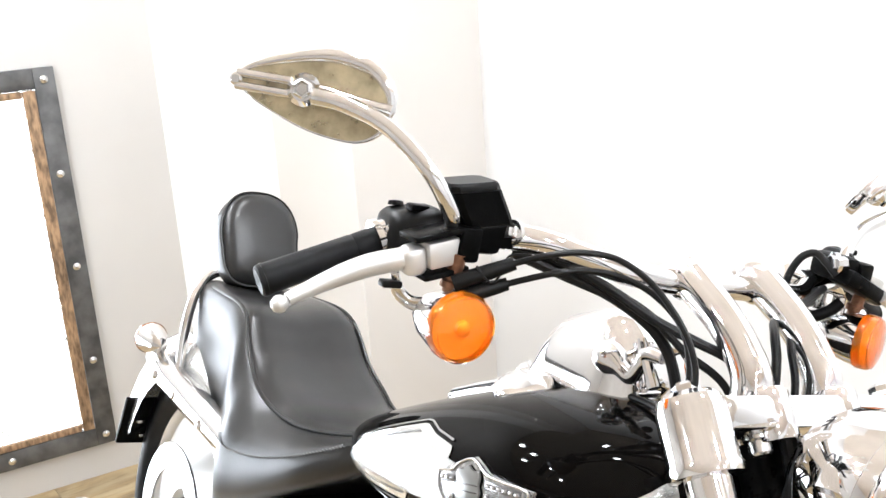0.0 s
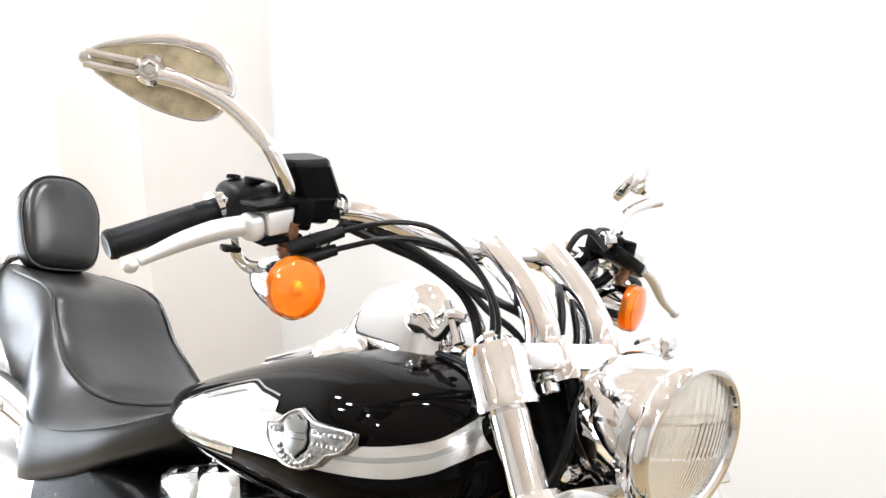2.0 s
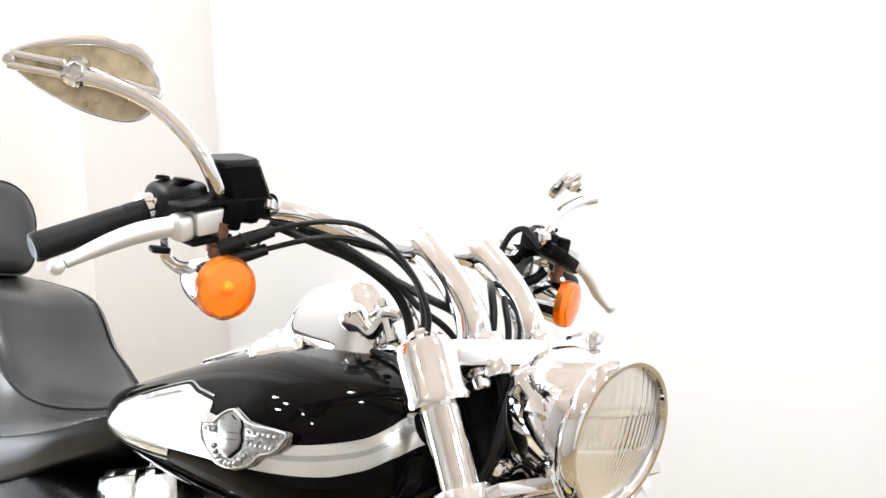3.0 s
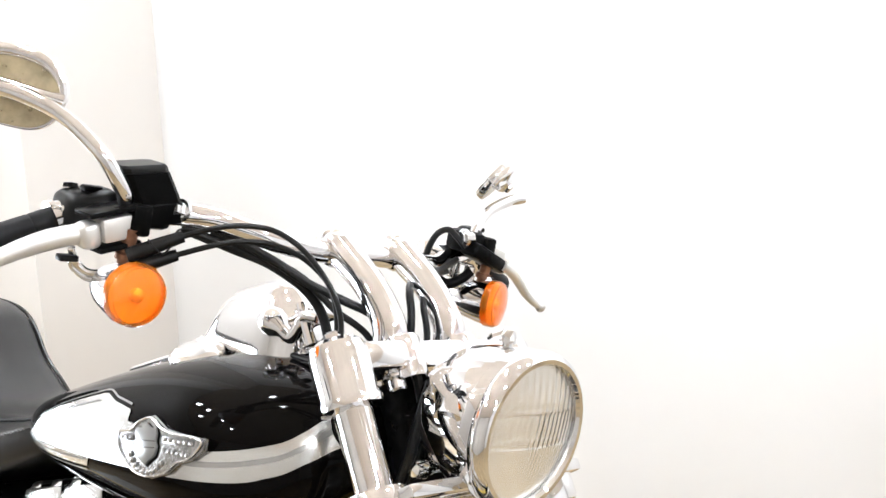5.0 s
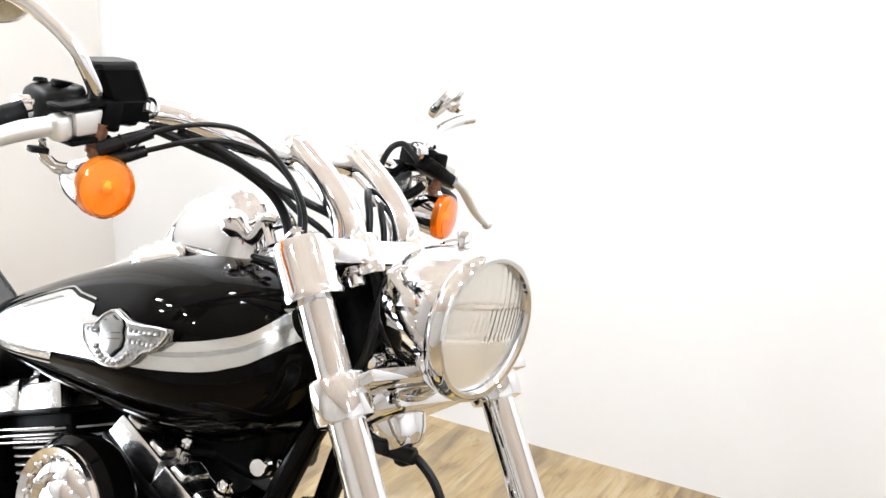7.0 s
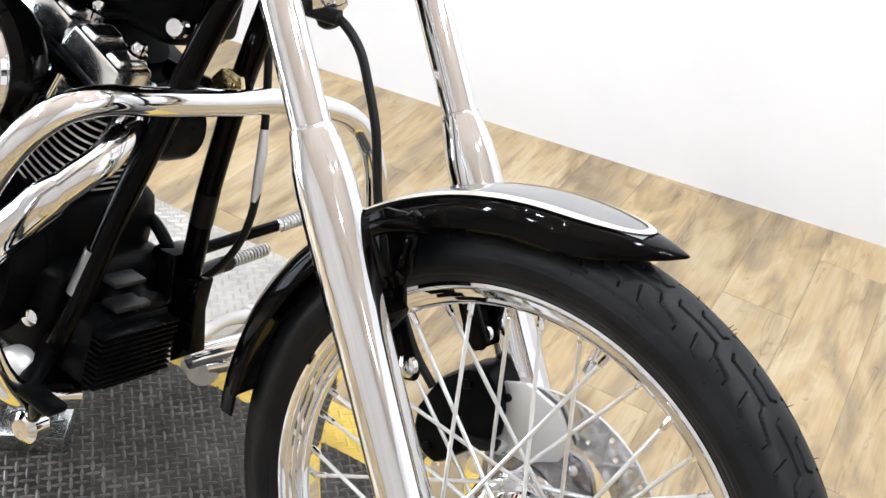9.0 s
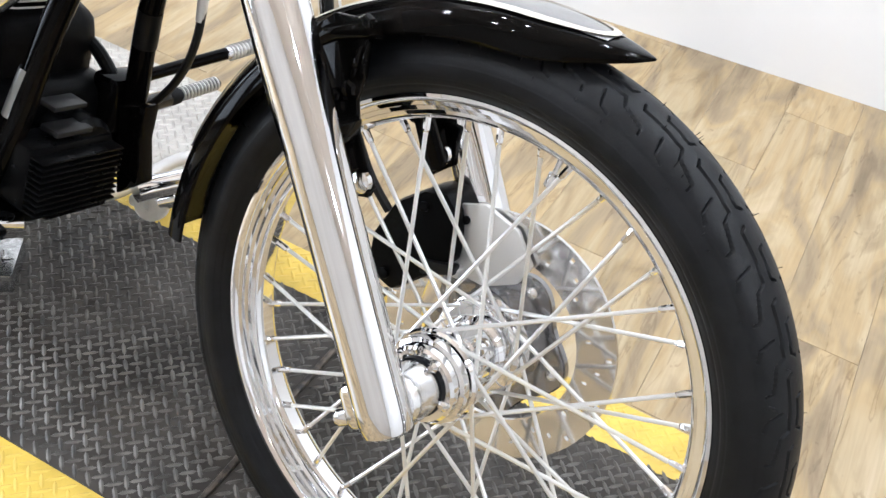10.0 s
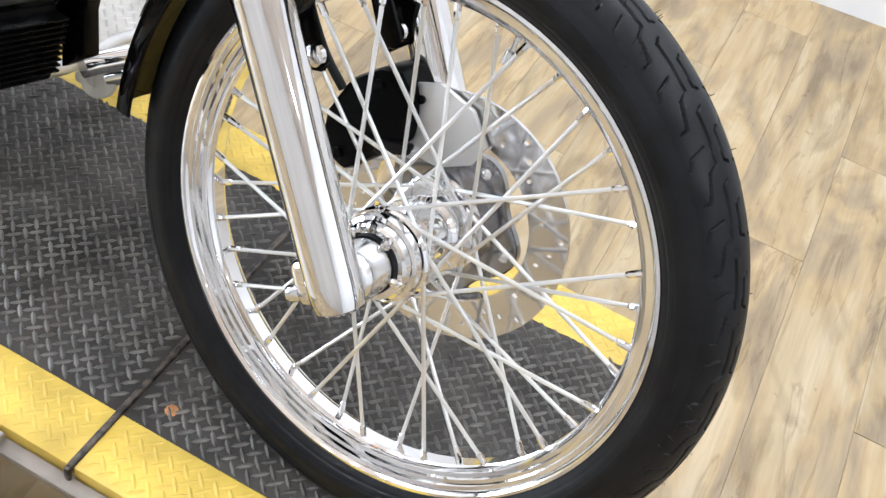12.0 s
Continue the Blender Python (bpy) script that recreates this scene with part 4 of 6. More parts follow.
    part("signal_wire_arm", join(pipe([p(-0.648, -0.278, 1.054), p(-0.66, -0.281, 1.045), p(-0.676, -0.291, 1.035), p(-0.687, -0.303, 1.033), p(-0.692, -0.314, 1.042), p(-0.69, -0.322, 1.056)], 0.0042, 10), pipe([p(-0.65, -0.28, 1.047), p(-0.667, -0.287, 1.035), p(-0.684, -0.3, 1.026), p(-0.694, -0.314, 1.034), p(-0.695, -0.32, 1.046)], 0.0028, 8)), STEEL, sg)
    part("wire_clip", rbox((0.012, 0.02, 0.007), p(-0.69, -0.325, 1.046), 0.002), HOSE, sg)


controls(-1)
controls(1)

# cables and hoses at the bar
CABLES = [
    ("throttle_cable", 0.0045, [(-0.641, -0.262, 1.071), (-0.63, -0.24, 1.084), (-0.61, -0.215, 1.099), (-0.596, -0.19, 1.106), (-0.579, -0.165, 1.106), (-0.548, -0.15, 1.094), (-0.517, -0.14, 1.071), (-0.498, -0.135, 1.049), (-0.491, -0.13, 1.024), (-0.505, -0.115, 0.98), (-0.54, -0.08, 0.92)]),
    ("throttle_cable", 0.0045, [(-0.64, -0.262, 1.056), (-0.633, -0.24, 1.065), (-0.61, -0.21, 1.082), (-0.596, -0.185, 1.09), (-0.579, -0.16, 1.091), (-0.554, -0.14, 1.083), (-0.529, -0.125, 1.064), (-0.514, -0.12, 1.038), (-0.51, -0.115, 1.0), (-0.54, -0.08, 0.92)]),
    ("brake_hose", 0.0075, [(-0.652, -0.2, 1.1), (-0.63, -0.168, 1.085), (-0.598, -0.135, 1.068), (-0.574, -0.11, 1.053), (-0.552, -0.075, 1.04), (-0.533, -0.045, 1.028), (-0.515, -0.02, 1.0), (-0.47, -0.02, 0.88)]),
    ("wire_loom", 0.0085, [(-0.668, -0.215, 1.088), (-0.636, -0.17, 1.075), (-0.61, -0.14, 1.066), (-0.586, -0.11, 1.048), (-0.574, -0.09, 1.027), (-0.563, -0.08, 0.999), (-0.55, -0.07, 0.95)]),
    ("wire_loom", 0.006, [(-0.65, -0.19, 1.09), (-0.615, -0.15, 1.075), (-0.58, -0.115, 1.058), (-0.555, -0.085, 1.03), (-0.53, -0.05, 1.005), (-0.5, -0.04, 0.96)]),
    ("clutch_cable", 0.0068, [(-0.69, 0.19, 1.02), (-0.7, 0.2, 1.052), (-0.7, 0.2, 1.079), (-0.691, 0.202, 1.104), (-0.679, 0.21, 1.1135), (-0.666, 0.216, 1.106), (-0.655, 0.224, 1.094)]),
    ("wire_loom", 0.007, [(-0.668, 0.225, 1.075), (-0.63, 0.15, 1.065), (-0.575, 0.05, 1.06), (-0.535, 0.005, 1.055), (-0.522, 0.0, 1.035), (-0.516, 0.0, 1.005), (-0.51, 0.0, 0.95)]),
    ("wire_loom", 0.006, [(-0.66, 0.2, 1.06), (-0.6, 0.1, 1.06), (-0.53, 0.025, 1.045), (-0.51, 0.02, 1.01), (-0.505, 0.02, 0.95)]),
]
for nm, r, ctrl in CABLES:
    kpart(nm, pipe(ctrl, r * 0.66, 10, 10), HOSE, "black rubber sheathed cable")
for a, b in (((-0.652, -0.283, 1.058), (-0.628, -0.238, 1.0855)), ((-0.65, -0.28, 1.045), (-0.632, -0.239, 1.0655))):
    kpart("cable_ferrule", tube([a, tuple(u * 0.45 + v * 0.55 for u, v in zip(a, b)), b], [0.0078, 0.0074, 0.006], 12), PLASTIC, "black plastic cable ferrule")
kpart("brake_hose", pipe([(-0.41, 0.0, 0.787), (-0.381, 0.0, 0.794), (-0.353, 0.01, 0.772), (-0.332, 0.015, 0.738), (-0.308, 0.02, 0.69), (-0.284, 0.027, 0.615), (-0.255, 0.04, 0.55), (-0.215, 0.048, 0.49), (-0.19, 0.052, 0.459), (-0.163, 0.06, 0.432)], 0.0055, 10, 10), HOSE, "black rubber brake hose")
kpart("hose_fitting", join(tube([V(-0.42, -0.02, 0.795), V(-0.375, -0.008, 0.797)], 0.009, 12), rbox((0.03, 0.03, 0.016), (-0.415, -0.02, 0.8), 0.004)), PLASTIC, "black rubber hose boot")
for y in (-0.03, 0.035):
    kpart("wire_loom", pipe([(-0.47, y, 0.99), (-0.445, y, 0.94), (-0.44, y * 1.3, 0.9), (-0.46, y, 0.86), (-0.5, y, 0.83)], 0.0085, 10, 8), HOSE, "black wire loom behind the headlight")
kpart("wire_loom", pipe([(-0.43, -0.05, 0.985), (-0.425, -0.062, 0.95), (-0.43, -0.06, 0.91), (-0.45, -0.045, 0.87)], 0.006, 10, 8), HOSE, "black wire loom behind the headlight")


# front fender
def fender_geo(a0, a1, R, half, drop, taper=18.0, lift_off=0.0, y_lo=-1.0, y_hi=1.0, n=60, m=17, at=None):
    rows = []
    for i in range(n + 1):
        a = radians(at if at is not None else a0 + (a1 - a0) * i / n)
        e = min(1.0, max(0.0, (math.degrees(a) - a0) / taper))
        w = half * (0.03 + 0.97 * math.sin(e * math.pi / 2) ** 0.85)
        fl = 0.006 * (1 - e) ** 2
        row = []
        for j in range(m):
            v = y_lo + (y_hi - y_lo) * j / (m - 1)
            c = abs(v)
            r = R + lift_off + fl - drop * (0.55 * c ** 2.2 + 0.45 * c ** 7) * (0.06 + 0.94 * math.sin(e * math.pi / 2) ** 0.8)
            row.append(V(r * math.cos(a), w * math.copysign(math.sin(c * math.pi / 2 * 0.98), v) * (1 + lift_off * 4), AXLE_Z + r * math.sin(a)))
        rows.append(row)
    return rows


rows = fender_geo(79.0, 185.0, 0.379, 0.061, 0.034)
inner = [[V(p.x * k, p.y * 0.97, AXLE_Z + (p.z - AXLE_Z) * k) for p in r] for r, k in zip(rows, [0.992 + 0.0065 * max(0, 1 - i / 8) for i in range(len(rows))])]
fender = kpart("front_fender", loft([r + list(reversed(q)) for r, q in zip(rows, inner)]), GLOSS_BLACK, "black front fender with a silver top panel")
part("fender_panel", grid(fender_geo(79.0, 168.0, 0.379, 0.061, 0.034, lift_off=0.0012, y_lo=-0.46, y_hi=0.46)[4:]), FENDER_SILVER, fender, "silver painted top panel")
def fender_pt(a, v, off):
    """Fender skin: a in degrees round the wheel, v from -1 to 1 across."""
    row = fender_geo(79.0, 185.0, 0.379, 0.061, 0.034, lift_off=off, y_lo=v, y_hi=v + 1e-6, n=1, m=2, at=a)
    return row[0][0]


stripe = curve_pts([(168, -0.5, 0), (140, -0.5, 0), (115, -0.5, 0), (98, -0.48, 0), (90, -0.42, 0), (86.5, -0.28, 0), (85.5, 0, 0), (86.5, 0.28, 0), (90, 0.42, 0), (98, 0.48, 0), (115, 0.5, 0), (140, 0.5, 0), (168, 0.5, 0)], 8)
ribbon = []
for i, q in enumerate(stripe):
    d = stripe[min(i + 1, len(stripe) - 1)] - stripe[max(i - 1, 0)]
    nrm = Vector((-d.y * 9, d.x, 0)) / max(1e-6, math.hypot(d.y * 9, d.x))
    ribbon.append([fender_pt(q.x + nrm.x * 0.65 * k, q.y + nrm.y * 0.07 * k, 0.0024) for k in (-1, 0, 1)])
part("pinstripe", grid(ribbon), CREAM, fender, "cream pinstripe")
for s in (-1, 1):
    out = [(-0.235, 0.632), (-0.213, 0.656), (-0.174, 0.666), (-0.168, 0.65), (-0.162, 0.611), (-0.164, 0.589), (-0.152, 0.558), (-0.128, 0.528), (-0.118, 0.516), (-0.12, 0.503), (-0.134, 0.498), (-0.15, 0.515), (-0.168, 0.54), (-0.185, 0.566), (-0.205, 0.588), (-0.224, 0.612)]
    fb = kpart("fender_bracket", plate(out, s * 0.062, s * 0.07, 0.0015), GLOSS_BLACK, "black stamped fender bracket")
    part("bracket_rib", tube(curve_pts([V(-0.178, s * 0.07, 0.58), V(-0.168, s * 0.072, 0.562), V(-0.142, s * 0.071, 0.525)]), 0.006, 10), GLOSS_BLACK, fb)
    parts("bracket_ridge", [tube([V(-0.173, s * 0.0705, 0.639), V(-0.172, s * 0.073, 0.626), V(-0.174, s * 0.0705, 0.607)], 0.0032, 8), tube([V(-0.167, s * 0.0695, 0.646), V(-0.165, s * 0.072, 0.632), V(-0.166, s * 0.0695, 0.616)], 0.003, 8)], GLOSS_BLACK, fb)
    part("bracket_lip", tube(curve_pts([V(-0.224, s * 0.066, 0.624), V(-0.208, s * 0.068, 0.638), V(-0.186, s * 0.068, 0.65), V(-0.162, s * 0.066, 0.66)]), 0.009, 12), GLOSS_BLACK, fb)
    parts("bracket_nut", [lathe([(0, 0.009), (0.006, 0.009), (0.009, 0.0065), (0.01, 0)], V(-0.171, s * 0.07, 0.597), V(0, s, 0), 6), lathe([(0, 0.008), (0.005, 0.008), (0.007, 0.006), (0.008, 0)], V(-0.187, s * 0.068, 0.582), V(0, s, 0), 6), lathe([(0, 0.0085), (0.006, 0.0085), (0.009, 0.0065), (0.01, 0)], V(-0.172, s * 0.072, 0.664), V(0, s, 0), 6)], GLOSS_BLACK, fb)
    part("bracket_bolt", bolt(V(-0.13, s * 0.07, 0.517), V(0, s, 0), 0.0115, 0.011), CHROME, fb)
    part("bracket_stay", rbox((0.03, 0.05, 0.04), (-0.165, s * 0.09, 0.555), 0.006), GLOSS_BLACK, fb)

# front brake caliper
cal = kpart("brake_caliper", plate([(-0.174, 0.4), (-0.158, 0.448), (-0.128, 0.478), (-0.1, 0.49), (-0.082, 0.476), (-0.072, 0.45), (-0.066, 0.42), (-0.09, 0.388), (-0.116, 0.358), (-0.128, 0.343), (-0.152, 0.35), (-0.17, 0.372)], 0.055, 0.12, 0.009), WRINKLE, "black front brake caliper")
part("caliper_mount", join(plate([(-0.105, 0.47), (-0.06, 0.492), (-0.015, 0.484), (0.014, 0.455), (0.006, 0.428), (-0.03, 0.404), (-0.08, 0.4), (-0.095, 0.42)], 0.072, 0.08, 0.002), rbox((0.05, 0.02, 0.012), (-0.08, 0.066, 0.408), 0.004)), ALU, cal)
part("caliper_lug", plate([(-0.105, 0.405), (-0.06, 0.42), (-0.058, 0.408), (-0.098, 0.388)], 0.05, 0.064, 0.003), PLASTIC, cal)
parts("caliper_pin", [bolt(V(-0.075, 0.072, 0.465), -YA, 0.005, 0.004), bolt(V(-0.12, 0.055, 0.462), -YA, 0.006, 0.006), bolt(V(-0.142, 0.055, 0.362), -YA, 0.007, 0.006)], SATIN_BLACK, cal)
kpart("caliper_tab", join(plate([(-0.175, 0.545), (-0.13, 0.545), (-0.125, 0.5), (-0.145, 0.478), (-0.165, 0.485), (-0.175, 0.51)], 0.098, 0.106, 0.002), lathe([(0, 0.009), (0.004, 0.009), (0.005, 0.006)], V(-0.148, 0.098, 0.502), -YA, 16)), GLOSS_BLACK, "black fender tab on the far leg")

# ---- tank, in the frame of the bike ----
TANK = [(-1.065, 0.06, 0.77, 0.735), (-1.04, 0.115, 0.79, 0.722), (-0.99, 0.15, 0.817, 0.714), (-0.93, 0.17, 0.848, 0.711), (-0.86, 0.183, 0.883, 0.712), (-0.79, 0.19, 0.914, 0.715), (-0.72, 0.193, 0.936, 0.72), (-0.65, 0.19, 0.948, 0.727), (-0.59, 0.177, 0.951, 0.742), (-0.545, 0.15, 0.944, 0.765), (-0.51, 0.11, 0.93, 0.8), (-0.493, 0.06, 0.905, 0.84)]


def tank_at(x):
    i = max(0, min(len(TANK) - 2, sum(1 for t in TANK if t[0] <= x) - 1))
    p = [TANK[max(0, min(len(TANK) - 1, i + k))] for k in (-1, 0, 1, 2)]
    u = (x - p[1][0]) / (p[2][0] - p[1][0])
    out = []
    for k in (1, 2, 3):
        m1 = (p[2][k] - p[0][k]) / max(1e-6, p[2][0] - p[0][0]) * (p[2][0] - p[1][0])
        m2 = (p[3][k] - p[1][k]) / max(1e-6, p[3][0] - p[1][0]) * (p[2][0] - p[1][0])
        out.append((2 * u ** 3 - 3 * u ** 2 + 1) * p[1][k] + (u ** 3 - 2 * u ** 2 + u) * m1 + (-2 * u ** 3 + 3 * u ** 2) * p[2][k] + (u ** 3 - u ** 2) * m2)
    return out


def tank_pt(x, a, off=0.0):
    """Tank skin: a = 0 on top, 90 on the right side, 180 below."""
    w, zt, zb = tank_at(x)
    zc = zb + (zt - zb) * 0.46
    c, s = math.cos(radians(a)), math.sin(radians(a))
    e = 0.8
    yy = -math.copysign(abs(s) ** e, s) * (w + off)
    zz = zc + math.copysign(abs(c) ** e, c) * ((zt - zc if c > 0 else zc - zb) + off)
    return V(x, yy, zz)


def spline_x(n):
    t = np.linspace(0, 1, n)
    return -1.065 + 0.572 * (1 - (1 - t) ** 1.25)


tank_rings = [[tank_pt(x, a) for a in np.linspace(0, 360, 73)[:-1]] for x in spline_x(70)]
tank = bpart("fuel_tank", loft(tank_rings), GLOSS_BLACK, "teardrop fuel tank, gloss black with silver side panels", 50)
def side_patch(edge_lo, edge_hi, x0, x1, off, n=40, m=14, s=1):
    rows = []
    for i in range(n + 1):
        x = x0 + (x1 - x0) * i / n
        a0, a1 = edge_lo(x), edge_hi(x)
        rows.append([tank_pt(x, a0 + (a1 - a0) * j / m, off) for j in range(m + 1)])
    geo = grid(rows)
    return geo if s > 0 else mirror(geo)


def lerp(table):
    return lambda x: float(np.interp(x, [t[0] for t in table], [t[1] for t in table]))


top_edge = lerp([(-0.99, 97), (-0.975, 92), (-0.96, 86), (-0.94, 78), (-0.905, 70), (-0.86, 65), (-0.815, 61), (-0.805, 61.5), (-0.778, 67), (-0.738, 71), (-0.735, 77), (-0.7, 79)])
low_edge = lerp([(-0.99, 99), (-0.975, 104), (-0.95, 107), (-0.9, 106), (-0.83, 104), (-0.8, 103), (-0.795, 97), (-0.75, 96), (-0.7, 95)])
BAND_HI = curve_pts([(-0.72, 83, 0), (-0.65, 82.5, 0), (-0.61, 82, 0), (-0.58, 79.5, 0), (-0.557, 75.5, 0), (-0.538, 69.5, 0), (-0.528, 60, 0), (-0.524, 50, 0), (-0.522, 42, 0)], 6)
BAND_LO = curve_pts([(-0.72, 95, 0), (-0.65, 93.5, 0), (-0.608, 92.5, 0), (-0.573, 91.5, 0), (-0.548, 90, 0), (-0.528, 87.5, 0), (-0.513, 80, 0), (-0.507, 73, 0), (-0.503, 66, 0)], 6)


def band_patch(f0, f1, off, s, m=8, i0=0):
    rows = []
    for h, l in list(zip(BAND_HI, BAND_LO))[i0:]:
        rows.append([tank_pt(q.x, q.y, off) for q in [h.lerp(l, f0 + (f1 - f0) * j / m) for j in range(m + 1)]])
    geo = grid(rows)
    return geo if s > 0 else mirror(geo)


for s in (1, -1):
    part("tank_panel", side_patch(low_edge, top_edge, -0.99, -0.7, 0.0012, n=116, s=s), SILVER_PAINT, tank, "silver painted side panel")
    part("tank_band", band_patch(0.0, 1.0, 0.0012, s), SILVER_PAINT, tank, "silver band along the tank")
    for edge, d0, x0, x1 in ((top_edge, -3.4, -0.95, -0.742), (low_edge, 2.2, -0.95, -0.8)):
        part("pinstripe", side_patch(lambda x: edge(x) + d0 + 1.2, lambda x: edge(x) + d0, x0, x1, 0.0015, m=2, s=s), GREY_PAINT, tank, "thin grey pinstripe round the panel")
    for edge, d0, x0, x1 in ((top_edge, 5.0, -0.89, -0.81), (low_edge, -5.0, -0.93, -0.805)):
        part("pinstripe", side_patch(lambda x: edge(x) + d0 + 1.0, lambda x: edge(x) + d0, x0, x1, 0.0022, m=2, s=s), GREY_PAINT, tank, "thin grey pinstripe inside the panel")
    part("band_core", band_patch(0.42, 0.6, 0.002, s, 4, 8), BAND_GREY, tank, "darker grey core of the band")
for s in (-1,):
    EC = tank_pt(-0.69, 88, 0.002)
    ex = (tank_pt(-0.63, 86, 0.002) - tank_pt(-0.75, 88, 0.002)).normalized()
    ny = (tank_pt(-0.69, 88, 0.05) - EC).normalized()
    em = Matrix((ex, -ny, ny.cross(ex) * -1 if ny.cross(ex).z < 0 else ny.cross(ex))).transposed().to_4x4()
    em.translation = EC + ex * 0.0095 + em.col[2].xyz * 0.008
    em = em @ Matrix.Rotation(radians(-4.5), 4, 'Y')
    wing = [(-0.052, 0.014), (-0.03, 0.016), (-0.018, 0.024), (0.004, 0.03), (0.026, 0.018), (0.05, 0.014), (0.09, 0.01), (0.084, -0.002), (0.068, -0.012), (0.05, -0.016), (0.036, -0.026), (0.01, -0.032), (-0.014, -0.03), (-0.034, -0.02), (-0.05, -0.004)]
    emb = part("tank_emblem", move(plate([(x * 0.95, z) for x, z in wing], 0.004, -0.004, 0.0012), em), PEWTER, tank, "pewter winged shield emblem")
    part("emblem_base", move(plate([(x * 1.02, z * 1.09) for x, z in wing], 0.0055, -0.0015, 0.001), em), DARK_CHROME, emb, "dark border of the emblem")
    shield = [(-0.018, 0.013), (-0.015, 0.019), (-0.008, 0.0185), (0.0, 0.024), (0.008, 0.019), (0.016, 0.02), (0.019, 0.013), (0.017, 0.006), (0.02, -0.001), (0.017, -0.01), (0.002, -0.02), (-0.013, -0.012), (-0.017, -0.002), (-0.0155, 0.006)]
    # black plate shifted down behind the shield, drawing the shade of a recess
    part("emblem_recess_shade", move(plate([(0.0018 + x * 1.06, z * 1.08 - 0.0012) for x, z in shield], -0.003, -0.0046, 0.0003), em), SATIN_BLACK, emb, "thin black plate drawing the shade round the shield")
    e2 = part("emblem_shield", move(plate(shield, -0.002, -0.0075, 0.0009), em), GREY_PAINT, emb, "flat grey shield")
    parts("shield_bar", [move(rbox((0.033, 0.0008, 0.0011), (0.001, -0.0077, z), 0.0002), em) for z in (0.0055, -0.0015)], DARK_CHROME, e2)
    parts("wing_slot", [move(plate(q, -0.003, -0.0045, 0.0002), em) for q in ([(0.024, 0.0125), (0.078, 0.009), (0.076, 0.002), (0.024, 0.0035)], [(-0.046, 0.011), (-0.021, 0.0125), (-0.021, 0.0045), (-0.044, 0.003)])], DARK_CHROME, emb)
    edge = [V(x * 0.95, -0.0042, z) for x, z in wing]
    part("emblem_rim", move(tube(curve_pts(edge + edge[:1], 3), 0.0014, 8), em), STEEL, emb, "raised polished rim")
    beads = []
    for k in range(9):
        a = radians(200 + k * 15)
        beads.append(bolt(V(0.003 + 0.03 * math.cos(a), -0.004, -0.001 + 0.027 * math.sin(a)), (0, -1, 0), 0.0032, 0.003))
    for k in range(6):
        beads.append(rbox((0.007, 0.003, 0.004), (0.03 + k * 0.0085, -0.0048, 0.0078 - k * 0.0005), 0.001))
        beads.append(rbox((0.006, 0.003, 0.005), (0.03 + k * 0.0075, -0.0045, -0.004 - 0.0006 * k), 0.001))
    for k in range(3):
        beads.append(rbox((0.007, 0.003, 0.004), (-0.026 - k * 0.0075, -0.0048, 0.0078), 0.001))
    parts("emblem_bead", [move(b, em) for b in beads], PEWTER, emb)
GC = tank_pt(-0.772, 20, 0.0)
gn = (tank_pt(-0.772, 20, 0.1) - GC).normalized()
cap = bpart("fuel_cap", lathe([(-0.012, 0.0), (-0.012, 0.03), (0.003, 0.0315), (0.006, 0.0315), (0.0085, 0.028), (0.0102, 0.016), (0.0105, 0)], GC, gn, 48), CHROME, "low round chrome fuel cap")
parts("cap_knurl", [bolt(GC + gn * 0.0035 + Matrix.Rotation(2 * math.pi * k / 26, 3, gn) @ (gn.orthogonal().normalized() * 0.0305), Matrix.Rotation(2 * math.pi * k / 26, 3, gn) @ gn.orthogonal().normalized(), 0.004, 0.003) for k in range(26)], CHROME, cap)
part("cap_gasket", ring_lathe([(-0.008, 0.028), (-0.008, 0.034), (0.0, 0.034), (0.0, 0.028)], GC, gn, 40), RUBBER, cap)
# console with the speedometer
crings = []
for x, w, zt, zb in [(-1.0, 0.014, 0.838, 0.79), (-0.94, 0.024, 0.868, 0.82), (-0.9, 0.03, 0.888, 0.84), (-0.85, 0.038, 0.916, 0.855), (-0.82, 0.047, 0.94, 0.88), (-0.808, 0.048, 0.968, 0.885), (-0.798, 0.05, 0.99, 0.89), (-0.782, 0.052, 1.004, 0.9), (-0.74, 0.055, 1.022, 0.905), (-0.71, 0.057, 1.028, 0.915), (-0.69, 0.057, 1.025, 0.92), (-0.672, 0.055, 1.012, 0.925), (-0.655, 0.05, 0.992, 0.93), (-0.643, 0.035, 0.965, 0.93)]:
    crings.append([V(x, -math.copysign(abs(math.sin(a)) ** 0.7, math.sin(a)) * w, zb + (zt - zb) * max(0, math.cos(a)) ** 0.6 if math.cos(a) > 0 else zb + 0.01 * math.cos(a)) for a in np.linspace(0, 2 * math.pi, 41)[:-1]])
con = bpart("dash_console", loft(crings), CHROME, "smooth chrome tank console with the speedometer", 50)
part("ignition_switch", join(lathe([(0, 0.018), (0.01, 0.018), (0.016, 0.012), (0.02, 0.0)], V(-0.86, 0, 0.9), V(-0.45, 0, 0.9), 20)), CHROME, con)
bpart("tank_trim", pipe([tank_pt(-0.66, 8, 0.004), tank_pt(-0.6, 12, 0.006), tank_pt(-0.56, 20, 0.005), tank_pt(-0.53, 40, 0.004)], 0.0036, 10), HOSE, "black rubber edge trim on the tank front")
